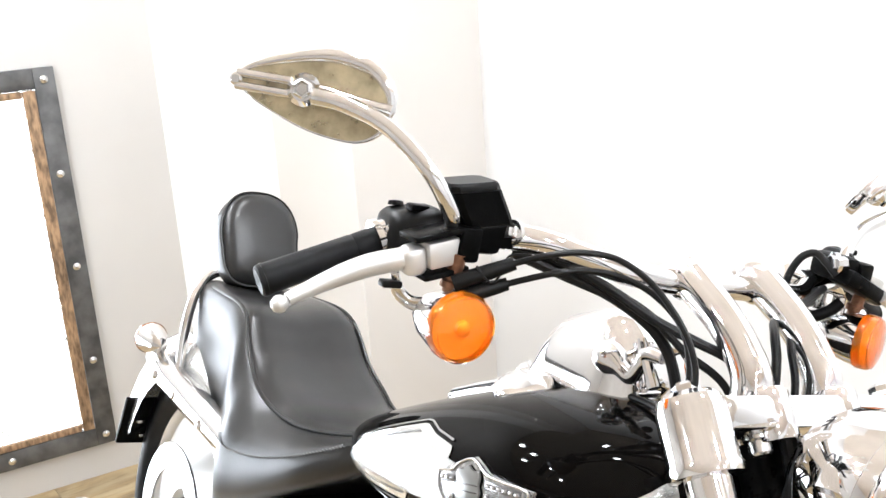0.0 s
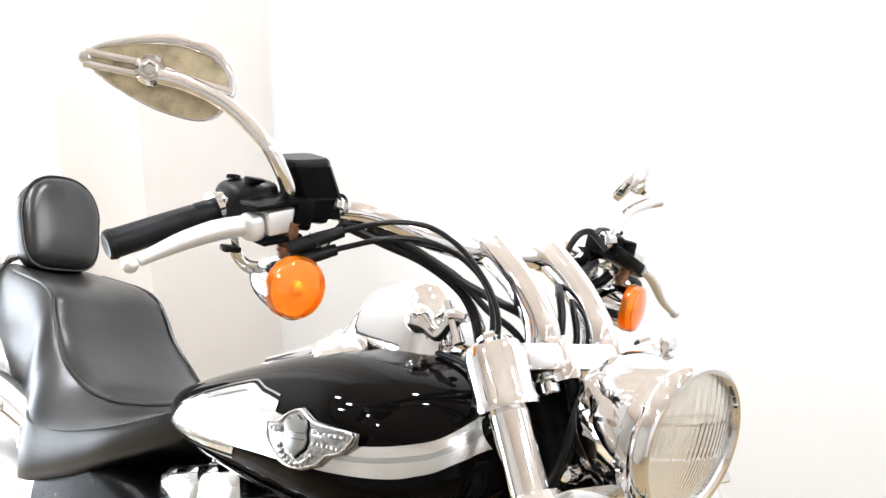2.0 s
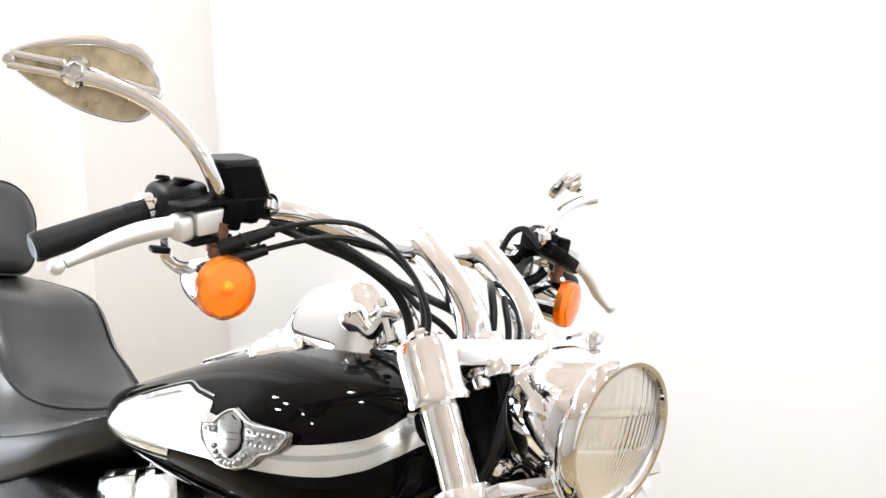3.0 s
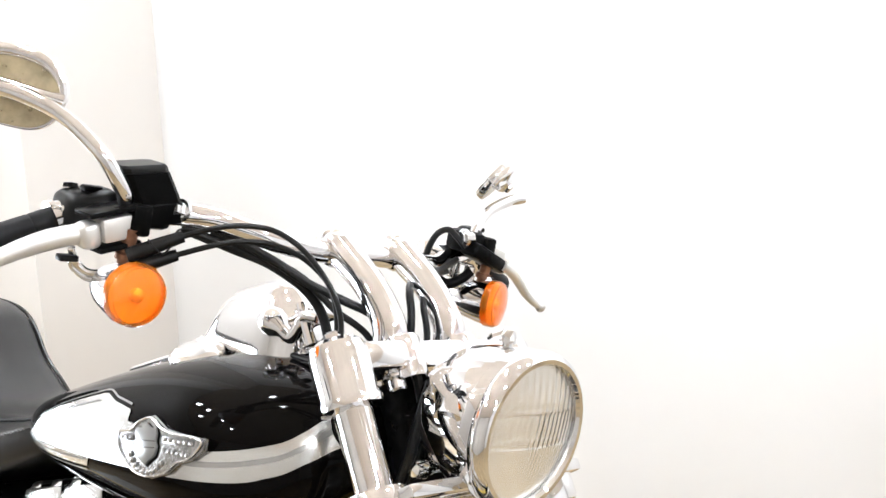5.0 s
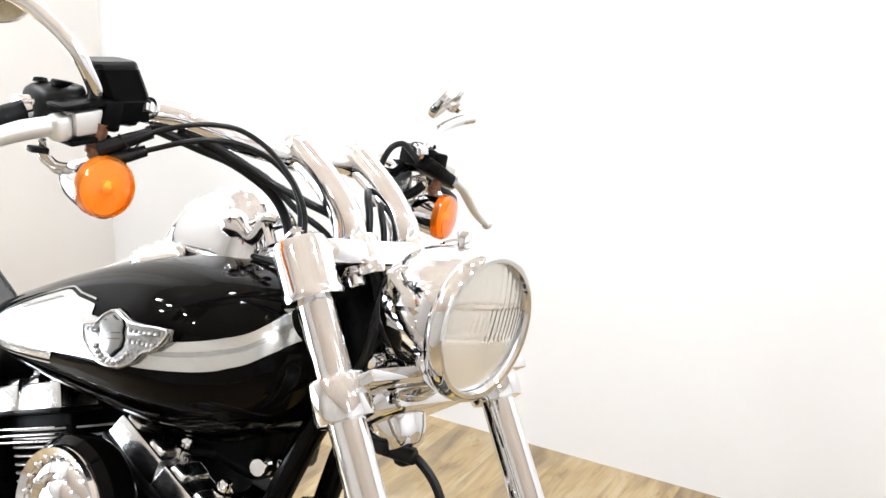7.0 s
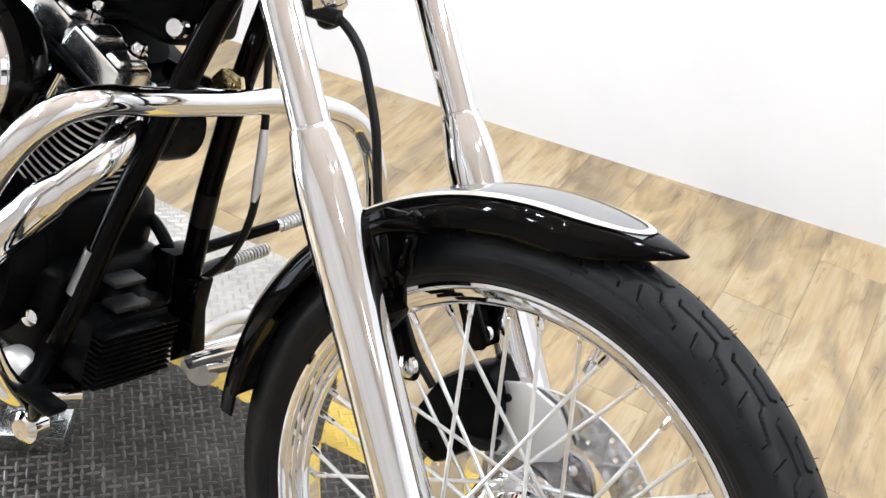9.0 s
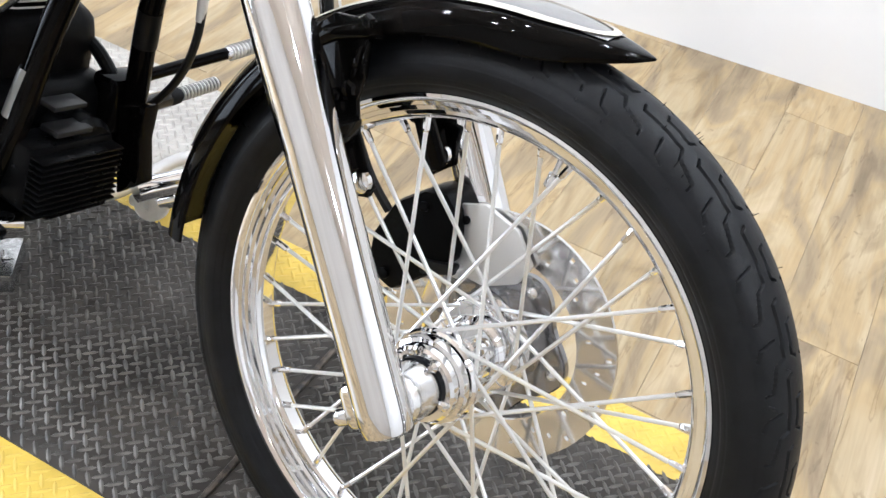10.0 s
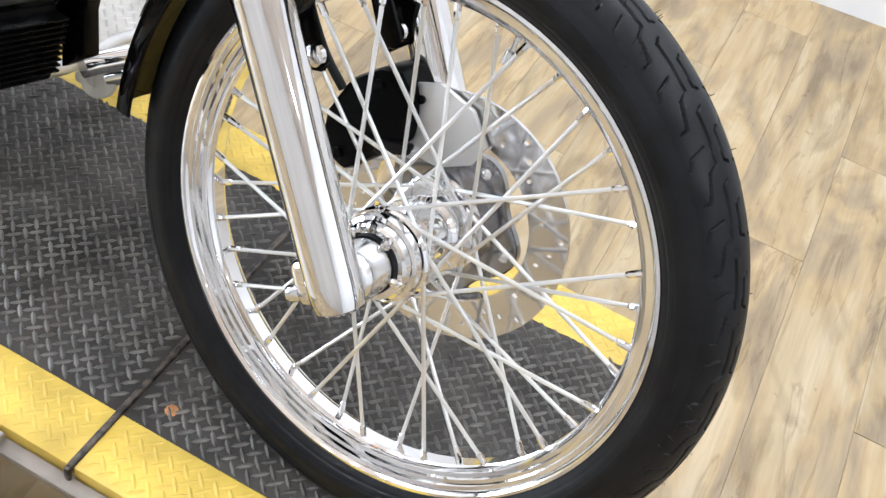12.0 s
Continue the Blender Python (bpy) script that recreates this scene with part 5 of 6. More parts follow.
bpart("neck_lock", join(lathe([(-0.017, 0.0), (-0.015, 0.009), (-0.008, 0.0155), (0, 0.0175), (0.01, 0.016), (0.018, 0.0095), (0.024, 0.0085)], V(-0.672, -0.064, 0.986), V(0.9, 0.1, -0.35), 24),
                        pipe([(-0.655, -0.062, 0.98), (-0.641, -0.06, 0.975), (-0.632, -0.06, 0.99), (-0.626, -0.06, 1.003), (-0.604, -0.06, 1.006)], [0.009, 0.008, 0.0075, 0.008, 0.006], 14),
                        tube([V(-0.629, -0.06, 1.002), V(-0.638, -0.06, 1.016)], [0.006, 0.0045], 10), tube([V(-0.626, -0.06, 1.0), V(-0.606, -0.06, 0.975)], [0.006, 0.007], 10)), CHROME, "chrome lock at the tank front")
bpart("tank_seam", tube(curve_pts([tank_pt(x, 158, 0.002) for x in (-1.0, -0.9, -0.8, -0.7, -0.6, -0.545)]), 0.005, 8), GLOSS_BLACK, "rolled lower tank seam")

# ---- seat and backrest ----
# x, half width of the top, half width of the skirt, height of the top, of the side crease, of the bottom
SEAT = [(-0.95, 0.03, 0.05, 0.79, 0.78, 0.765), (-0.99, 0.06, 0.1, 0.785, 0.765, 0.735), (-1.05, 0.08, 0.13, 0.755, 0.735, 0.685), (-1.13, 0.096, 0.153, 0.725, 0.69, 0.635), (-1.22, 0.107, 0.161, 0.702, 0.65, 0.58), (-1.3, 0.112, 0.166, 0.696, 0.625, 0.54), (-1.36, 0.118, 0.168, 0.712, 0.62, 0.515),
        (-1.41, 0.113, 0.146, 0.738, 0.655, 0.515), (-1.45, 0.11, 0.132, 0.772, 0.7, 0.53), (-1.48, 0.104, 0.122, 0.795, 0.735, 0.56), (-1.53, 0.1, 0.115, 0.803, 0.75, 0.6), (-1.63, 0.092, 0.104, 0.795, 0.75, 0.63), (-1.73, 0.08, 0.09, 0.785, 0.75, 0.65), (-1.77, 0.05, 0.06, 0.775, 0.755, 0.66)]


def smooth_rows(tbl, n):
    p = curve_pts([(t[0], t[1], t[2]) for t in tbl], n)
    q = curve_pts([(t[3], t[4], t[5]) for t in tbl], n)
    return [(*a, *b) for a, b in zip(p, q)]


srings, seam_l, seam_r, crease = [], [], [], []
for x, wt, ws, zt, zc, zb in smooth_rows(SEAT, 6):
    wt, ws = wt * 0.95, ws * 0.95
    half = [(0, zt - 0.006), (wt * 0.35, zt - 0.003), (wt * 0.7, zt + 0.001), (wt * 0.92, zt - 0.001), (wt, zt - 0.007), (wt + (ws - wt) * 0.35, zt - (zt - zc) * 0.3), (wt + (ws - wt) * 0.75, zt - (zt - zc) * 0.65), (ws, zc), (ws + 0.002, zc - (zc - zb) * 0.35), (ws * 0.985, zb + (zc - zb) * 0.25), (ws * 0.96, zb + 0.004), (ws * 0.9, zb), (0, zb)]
    srings.append([V(x, y, z) for y, z in half] + [V(x, -y, z) for y, z in reversed(half[1:-1])])
    seam_r.append(V(x, -wt - 0.002, zt - 0.004))
    seam_l.append(V(x, wt + 0.002, zt - 0.004))
    crease.append((x, ws, zc))
seat = bpart("seat", loft(srings), VINYL, "black vinyl two-up seat with a stepped passenger pad", 60)
for pts in (seam_r, seam_l):
    part("piping", tube(pts[8:-10], 0.0032, 8), VINYL, seat)
stitch = []
for k in range(len(crease) * 2):
    i = 12 + k * 0.42
    if i > 38:
        break
    a, b = crease[int(i)], crease[int(i) + 1]
    t = i - int(i)
    p = V(a[0] + (b[0] - a[0]) * t, -(a[1] + (b[1] - a[1]) * t) - 0.0015, a[2] + (b[2] - a[2]) * t)
    stitch.append(rbox((0.006, 0.002, 0.0016), p, 0.0005))
part("stitching", join(*stitch), mat("grey_thread", (0.12, 0.12, 0.12), 0.6), seat)
prings = []
PM = basis((-1.71, 0, 0.872), (0, 1, 0), (-0.45, 0, 0.89))


def pad_outline(w, h, n=48):
    out = []
    for j in range(n):
        a = 2 * math.pi * j / n
        c, s_ = math.cos(a), math.sin(a)
        e, f = (0.8, 0.85) if s_ > 0 else (0.5, 0.62)
        out.append((math.copysign(abs(c) ** e, c) * w * (1.0 if s_ > 0 else 0.97), math.copysign(abs(s_) ** f, s_) * h))
    return out


for sc, d in ((0.3, 0.033), (0.72, 0.031), (0.9, 0.025), (0.985, 0.012), (1.0, 0.0), (1.0, -0.02), (0.97, -0.028), (0.6, -0.032)):
    prings.append([PM @ V(x, -d, z) for x, z in pad_outline(0.077 * sc, 0.09 * sc)])
pad = bpart("backrest_pad", loft(prings), VINYL, "rounded black vinyl backrest pad", 60)
part("pad_piping", tube([PM @ V(x, -0.012, z) for x, z in pad_outline(0.0775, 0.0905)] + [PM @ V(*[(x, -0.012, z) for x, z in pad_outline(0.0775, 0.0905)][0])], 0.0022, 6), VINYL, pad)
part("pad_back", loft([[PM @ V(x, 0.026, z) for x, z in pad_outline(0.075, 0.088)], [PM @ V(x, 0.034, z) for x, z in pad_outline(0.069, 0.081)]]), CHROME, pad)
bpart("sissy_bar", join(pipe([(-1.7, -0.112, 0.61), (-1.72, -0.106, 0.7), (-1.74, -0.085, 0.77), (-1.75, -0.04, 0.8), (-1.75, 0.04, 0.8), (-1.74, 0.085, 0.77), (-1.72, 0.106, 0.7), (-1.7, 0.112, 0.61)], 0.009, 12), rbox((0.03, 0.07, 0.07), (-1.72, 0, 0.8), 0.006)), CHROME, "chrome sissy bar carrying the backrest")

# ---- rear fender, strut, wheel, lights ----
RA = V(-1.675, 0, 0.33)


def rear_rows(a0, a1, R, half, drop, n=40, m=17):
    rows = []
    for i in range(n + 1):
        a = radians(a0 + (a1 - a0) * i / n)
        row = []
        for j in range(m):
            v = -1 + 2 * j / (m - 1)
            c = abs(v)
            r = R - drop * (0.5 * c ** 2.2 + 0.5 * c ** 6)
            row.append(RA + V(r * math.cos(a), half * math.copysign(math.sin(c * math.pi / 2 * 0.98), v), r * math.sin(a)))
        rows.append(row)
    return rows


rr = rear_rows(20, 165, 0.372, 0.105, 0.1)
ri_ = [[RA + (p - RA) * 0.985 for p in r] for r in rr]
rf = bpart("rear_fender", loft([a + list(reversed(b)) for a, b in zip(rr, ri_)]), SILVER_PAINT, "silver painted rear fender", 50)
for s in (-1, 1):
    st = bpart("fender_strut", pipe([(-1.28, 0.118 * s, 0.585), (-1.4, 0.125 * s, 0.6), (-1.55, 0.128 * s, 0.606), (-1.7, 0.127 * s, 0.606), (-1.8, 0.122 * s, 0.612)], [0.02, 0.026, 0.028, 0.026, 0.02], 20), CHROME, "chrome fender strut")
    parts("strut_bolt", [bolt(V(x, 0.148 * s, z), (0, s, 0), 0.009, 0.01) for x, z in ((-1.47, 0.602), (-1.6, 0.606), (-1.71, 0.606))], CHROME, st)
    rsg = bpart("rear_turn_signal", lathe([(-0.06, 0.0), (-0.05, 0.016), (-0.02, 0.026), (0.0, 0.03), (0.002, 0.0)], V(-1.81, 0.135 * s, 0.645), V(-1, 0, 0), 32), CHROME, "chrome bullet rear turn signal")
    part("rear_signal_lens", lathe([(0.0, 0.0), (0.0, 0.031), (0.008, 0.029), (0.012, 0.015), (0.013, 0)], V(-1.81, 0.135 * s, 0.645), V(-1, 0, 0), 32), ORANGE, rsg)
    part("rear_signal_stalk", tube([V(-1.8, 0.135 * s, 0.635), V(-1.76, 0.126 * s, 0.615)], 0.009, 12), CHROME, rsg)
rh = bpart("rear_wheel", join(lathe([(-0.08, 0.03), (-0.06, 0.05), (0.06, 0.05), (0.08, 0.03)], RA, YA)), CHROME, "solid disc rear wheel")
tg = tyre_geo(0.33, 0.068, 0.222, 0.045, 300, 40, 30, 0.0)
part("tyre", ([V(x, y, z) + RA - V(0, 0, AXLE_Z) for x, y, z in tg[0]], tg[1]), RUBBER, rh, "wide black rear tyre")
part("rim", ring_lathe([(-0.05, 0.226), (-0.054, 0.22), (-0.05, 0.212), (-0.04, 0.206), (-0.048, 0.12), (-0.07, 0.06), (-0.06, 0.05), (0.06, 0.05), (0.07, 0.06), (0.048, 0.12), (0.04, 0.206), (0.05, 0.212), (0.054, 0.22), (0.05, 0.226)], RA, YA, 90), ALU, rh, "solid polished disc wheel")
dg = disc_geo(0.1, 0.146, -0.095, {(1, 1), (3, 4), (5, 7), (6, 10), (2, 9)})
part("brake_disc", ([v + RA - AX for v in dg[0]], dg[1]), STEEL, rh, "drilled rear brake disc")
bpart("tail_light", join(lathe([(-0.03, 0.03), (-0.02, 0.045), (0.02, 0.045), (0.035, 0.03), (0.037, 0)], V(-1.98, 0, 0.55), V(-1, 0, 0.1), 28)), CHROME, "chrome tail light housing")
pl = bpart("licence_plate_bracket", rbox((0.012, 0.16, 0.11), (-1.95, -0.04, 0.425), 0.004, pose(0, 0, 0, 0, 14, 0)), SATIN_BLACK, "black licence plate bracket")
parts("plate_slot", [rbox((0.006, 0.02, 0.008), (-1.942, y - 0.06, z - 0.075), 0.002, pose(0, 0, 0, 0, 14, 0)) for y, z in ((-0.04, 0.53), (-0.02, 0.5), (-0.01, 0.47), (0.04, 0.53))], STEEL, pl)

# ---- engine, frame, guard ----
for s in (-1, 1):
    bpart("frame_downtube", pipe([(-0.478, 0.03 * s, 0.84), (-0.5, 0.036 * s, 0.79), (-0.53, 0.05 * s, 0.66), (-0.56, 0.075 * s, 0.49), (-0.575, 0.095 * s, 0.35), (-0.61, 0.1 * s, 0.26), (-0.7, 0.1 * s, 0.2), (-0.9, 0.11 * s, 0.18), (-1.3, 0.12 * s, 0.19)], 0.0155, 16), GLOSS_BLACK, "black steel frame downtube")
GUARD = [(-0.505, 0.09, 0.6475), (-0.505, 0.0, 0.649), (-0.505, -0.12, 0.654), (-0.51, -0.18, 0.655), (-0.525, -0.22, 0.638), (-0.545, -0.247, 0.595), (-0.575, -0.255, 0.52), (-0.572, -0.255, 0.44), (-0.547, -0.24, 0.357), (-0.54, -0.19, 0.285), (-0.545, -0.1, 0.25)]
GUARD_FAR = [(-0.545, 0.1, 0.25), (-0.5, 0.22, 0.285), (-0.465, 0.29, 0.36), (-0.455, 0.324, 0.46), (-0.465, 0.32, 0.522), (-0.475, 0.305, 0.565), (-0.485, 0.284, 0.597), (-0.495, 0.252, 0.621), (-0.5, 0.19, 0.637)]
guard = bpart("engine_guard", pipe(GUARD_FAR + GUARD, 0.0165, 22, 10), CHROME, "chrome tubular engine guard")
UP = V(0.36, 0, 0.933)
FW = V(0.933, 0, -0.36)


def cylinder(base, up, fw, label):
    cy = bpart("engine_cylinder", tube([base, base + up * 0.25], 0.052, 32), WRINKLE, label)
    edge = []
    fins = []
    for k in range(15):
        h = 0.035 + k * 0.0118
        r = 0.078 + 0.012 * (k / 14)
        ring = []
        for j in range(40):
            a = 2 * math.pi * j / 40
            c, sn = math.cos(a), math.sin(a)
            ring.append(base + up * h + fw * (math.copysign(abs(c) ** 0.55, c) * r) + V(0, 1, 0) * (math.copysign(abs(sn) ** 0.55, sn) * r * 0.92))
        fins.append(loft([ring, [p + up * 0.0042 for p in ring]]))
        edge.append(tube(ring + [ring[0]], 0.0016, 6, False))
    parts("cooling_fin", fins, WRINKLE, cy)
    parts("fin_edge", [([p + up * 0.0021 for p in e[0]], e[1]) for e in edge], ALU, cy, "bare polished fin edge")
    return cy


cylinder(V(-0.76, -0.005, 0.44), UP, FW, "black finned front engine cylinder")
cylinder(V(-0.86, -0.005, 0.44), V(-0.38, 0, 0.925), V(0.925, 0, 0.38), "black finned rear engine cylinder")


def rocker(center, up, fw):
    m = basis(center, fw, up)
    rb = bpart("rocker_box", move(rbox((0.18, 0.165, 0.05), (0, 0.01, -0.03), 0.006), m), WRINKLE, "black rocker box with a polished cover")
    parts("rocker_cover", [move(rbox((w, 0.062, 0.042), (x, -0.064, 0.006), 0.006, None, 2, 0.86), m) for x, w in ((-0.047, 0.106), (0.05, 0.102))], POLISHED, rb, "satin silver rocker cover")
    # black slabs added to draw a dark gap below the bright covers
    parts("cover_seam", [move(rbox((w * 1.03, 0.068, 0.007), (x, -0.064, -0.012), 0.002), m) for x, w in ((-0.047, 0.106), (0.05, 0.102))], SATIN_BLACK, rb, "black slab drawn as the dark gap under the cover")
    parts("cover_ridge", [move(rbox((w * 0.3, 0.05, 0.014), (x + dx * w, -0.064, 0.028), 0.004, None, 2, 0.75), m) for x, w in ((-0.047, 0.106), (0.05, 0.102)) for dx in (-0.24, 0.24)], POLISHED, rb)
    parts("rocker_bolt", [move(lathe([(-0.01, 0.013), (0.012, 0.013), (0.014, 0.009), (0.02, 0.009), (0.026, 0.006), (0.028, 0)], V(x, y, 0.024), (0, 0, 1), 14), m) for x in (-0.01, 0.07) for y in (-0.05,)], CHROME, rb)
    parts("rocker_fin", [move(rbox((0.17, 0.19, 0.003), (0, 0, -0.034 - 0.009 * k), 0.001), m) for k in range(3)], STEEL, rb)


rocker(V(-0.675, -0.01, 0.664), V(0.32, 0, 0.947), V(0.947, 0, -0.32))
rocker(V(-0.965, -0.01, 0.655), V(-0.38, 0, 0.925), V(0.925, 0, 0.38))
bpart("crankcase", join(rbox((0.36, 0.2, 0.22), (-0.82, 0.0, 0.36), 0.04, None, 3), lathe([(0, 0.12), (0.05, 0.115), (0.06, 0.09), (0.065, 0)], V(-0.76, -0.09, 0.36), -YA, 40)), WRINKLE, "black engine crankcase")
bpart("cam_cover", join(lathe([(0, 0.085), (0.02, 0.083), (0.026, 0.07), (0.03, 0.0)], V(-0.75, -0.145, 0.37), -YA, 40)), CHROME, "chrome cam cover")
bpart("gearbox", rbox((0.3, 0.22, 0.2), (-1.12, 0, 0.36), 0.03, None, 3), WRINKLE, "black gearbox case")
for dx, dz in ((0, 0), (-0.05, 0.004)):
    bpart("pushrod_tube", tube([V(-0.73 + dx, -0.12, 0.44), V(-0.665 + dx, -0.105, 0.63)], 0.011, 16), CHROME, "chrome pushrod tube")
ac = bpart("air_cleaner", lathe([(0.0, 0.06), (0.0, 0.084), (0.008, 0.088), (0.035, 0.088), (0.045, 0.08)], V(-0.722, -0.14, 0.615), -YA, 56), GLOSS_BLACK, "round air cleaner with a chrome cover")
part("air_cleaner_cover", join(lathe([(0.04, 0.078), (0.047, 0.077), (0.05, 0.068), (0.046, 0.063), (0.053, 0.056), (0.057, 0.047), (0.05, 0.041), (0.057, 0.033), (0.062, 0.02), (0.062, 0.0)], V(-0.722, -0.14, 0.615), -YA, 56), ring_lathe([(0.04, 0.07), (0.05, 0.078), (0.056, 0.076), (0.052, 0.066)], V(-0.722, -0.14, 0.615), -YA, 56)), CHROME, ac)
parts("cover_bead", [bolt(V(-0.722 + 0.066 * math.cos(a), -0.188, 0.615 + 0.066 * math.sin(a)), -YA, 0.0045, 0.005) for a in np.arange(20) * math.pi / 10], CHROME, ac)
parts("cover_screw", [bolt(V(-0.722 + 0.045 * math.cos(a), -0.196, 0.615 + 0.045 * math.sin(a)), -YA, 0.005, 0.005) for a in (0.5, 2.6, 4.7)], STEEL, ac)
ex = bpart("exhaust_header", pipe([(-0.6, -0.04, 0.6), (-0.56, -0.09, 0.598), (-0.54, -0.13, 0.575), (-0.552, -0.155, 0.545), (-0.585, -0.173, 0.495), (-0.63, -0.182, 0.43), (-0.7, -0.19, 0.335), (-0.77, -0.195, 0.275), (-0.88, -0.2, 0.245), (-1.2, -0.2, 0.235), (-1.75, -0.2, 0.26)], 0.0195, 20, 10), CHROME, "chrome exhaust header pipe")
part("heat_shield", pipe([(-0.545, -0.148, 0.557), (-0.57, -0.168, 0.518), (-0.6, -0.178, 0.474), (-0.63, -0.186, 0.43), (-0.7, -0.194, 0.335), (-0.77, -0.199, 0.275)], [0.014, 0.023, 0.0235, 0.0235, 0.0235, 0.023], 24, 10), CHROME, ex)
part("silencer", lathe([(0, 0.022), (0.06, 0.04), (0.6, 0.042), (0.72, 0.04), (0.73, 0.03)], V(-1.15, -0.2, 0.235), V(-1, 0, 0.03), 32), CHROME, ex)
part("exhaust_flange", lathe([(-0.008, 0.034), (0.004, 0.034), (0.008, 0.028)], V(-0.61, -0.03, 0.605), V(0.6, -0.7, -0.2), 20), STEEL, ex)
# regulator and front of the frame
reg = bpart("voltage_regulator", rbox((0.05, 0.13, 0.085), (-0.56, -0.035, 0.312), 0.008), SATIN_BLACK, "black finned voltage regulator")
parts("regulator_fin", [rbox((0.05, 0.125, 0.003), (-0.54, -0.035, 0.273 + k * 0.0078), 0.001) for k in range(10)], SATIN_BLACK, reg)
parts("regulator_tab", [rbox((0.03, 0.055, 0.008), (-0.552, -0.035, 0.364), 0.002), rbox((0.03, 0.05, 0.007), (-0.57, -0.03, 0.388), 0.002)], GREY_TAB, reg, "dark grey plastic tab")
bpart("frame_gusset", plate([(-0.56, 0.378), (-0.517, 0.396), (-0.517, 0.348), (-0.502, 0.293), (-0.536, 0.262), (-0.55, 0.323)], 0.052, 0.078, 0.003), GLOSS_BLACK, "black flared foot of the downtube")
bpart("oil_filter", lathe([(0, 0.036), (0.01, 0.038), (0.075, 0.038), (0.085, 0.03), (0.087, 0)], V(-0.625, 0.0, 0.33), V(1, 0, 0.05), 36), SATIN_BLACK, "black oil filter canister")
bpart("front_mount", join(rbox((0.03, 0.13, 0.03), (-0.61, 0.0, 0.27), 0.006), rbox((0.05, 0.1, 0.02), (-0.57, 0.0, 0.25), 0.005)), GLOSS_BLACK, "black front engine mount")
bpart("horn_bracket", join(rbox((0.012, 0.05, 0.012), (-0.555, 0.0, 0.722), 0.003), lathe([(0, 0.013), (0.01, 0.013), (0.014, 0.01), (0.015, 0)], V(-0.552, -0.05, 0.722), V(0.3, -1, 0.1), 12)), CHROME, "chrome bolt on the frame")
bpart("frame_backbone", rbox((0.39, 0.11, 0.085), (-0.755, 0, 0.735), 0.02, None, 3), WRINKLE, "black frame backbone and wiring tray below the tank")
bpart("horn_cover", loft([[V(-0.6 + 0.052 * math.cos(a) * k, y, 0.588 + 0.05 * math.sin(a) * k) for a in np.linspace(0, 2 * math.pi, 25)[:-1]] for k, y in ((0.6, -0.025), (0.95, -0.02), (1, 0.0), (1, 0.03), (0.8, 0.04))]), SATIN_BLACK, "black rounded housing between the downtubes")
bpart("tube_decal", tube([V(-0.5695, -0.0875, 0.438), V(-0.5765, -0.0965, 0.377)], 0.0122, 16, False), GREY_PAINT, "grey reflective sleeve on the downtube")
bpart("tube_decal", tube([V(-0.557, 0.072, 0.505), V(-0.563, 0.08, 0.455)], 0.0158, 16, False), PLASTIC, "worn black label on the downtube")
bpart("cable_guide", pipe([(-0.7, 0.08, 0.45), (-0.662, 0.08, 0.426), (-0.629, 0.08, 0.412), (-0.598, 0.08, 0.386), (-0.59, 0.08, 0.35)], 0.009, 10, 8), SATIN_BLACK, "black curved lever behind the downtubes")
bpart("coil", join(rbox((0.09, 0.07, 0.06), (-0.6, 0.02, 0.735), 0.01), tube([V(-0.6, -0.04, 0.72), V(-0.66, -0.06, 0.7)], 0.006, 10)), SATIN_BLACK, "black ignition coil below the tank")
bpart("engine_stay", join(plate([(-0.558, 0.638), (-0.556, 0.662), (-0.546, 0.676), (-0.532, 0.681), (-0.514, 0.677), (-0.506, 0.66), (-0.506, 0.64)], 0.026, 0.034, 0.001), lathe([(0, 0.008), (0.003, 0.008), (0.004, 0.005), (0.004, 0)], V(-0.526, 0.026, 0.663), -YA, 16)), GOLD, "tan plated top engine bracket")
bpart("engine_stay_bar", tube([V(-0.66, 0.034, 0.648), V(-0.53, 0.034, 0.65)], 0.007, 10), SATIN_BLACK, "black stay rod")
bpart("clutch_cable", pipe([(-0.53, 0.08, 0.72), (-0.519, 0.1, 0.615), (-0.502, 0.1, 0.492), (-0.53, 0.1, 0.403), (-0.601, 0.09, 0.325), (-0.68, 0.09, 0.3)], 0.0055, 10, 8), HOSE, "black rubber sheathed cable")
bpart("cable_adjuster", tube([V(-0.517, 0.1, 0.605), V(-0.511, 0.1, 0.575), V(-0.506, 0.1, 0.54), V(-0.503, 0.1, 0.51)], [0.0058, 0.0072, 0.0072, 0.0058], 12), ALU, "dull metal cable adjuster")
bpart("battery_cover", rbox((0.34, 0.27, 0.24), (-1.2, 0, 0.5), 0.03, None, 3), SATIN_BLACK, "black battery and oil tank covers below the seat")
bpart("drive_cover", loft([[V(-0.95 - 0.3 * u + 0.13 * math.cos(a) * (1 - 0.3 * u), 0.12 + 0.03 * w, 0.34 + 0.12 * math.sin(a) * (1 - 0.3 * u)) for a in np.linspace(0, 2 * math.pi, 33)[:-1]] for u, w in ((0, 0), (0, 1), (0.2, 1.3))]), CHROME, "chrome primary drive cover")
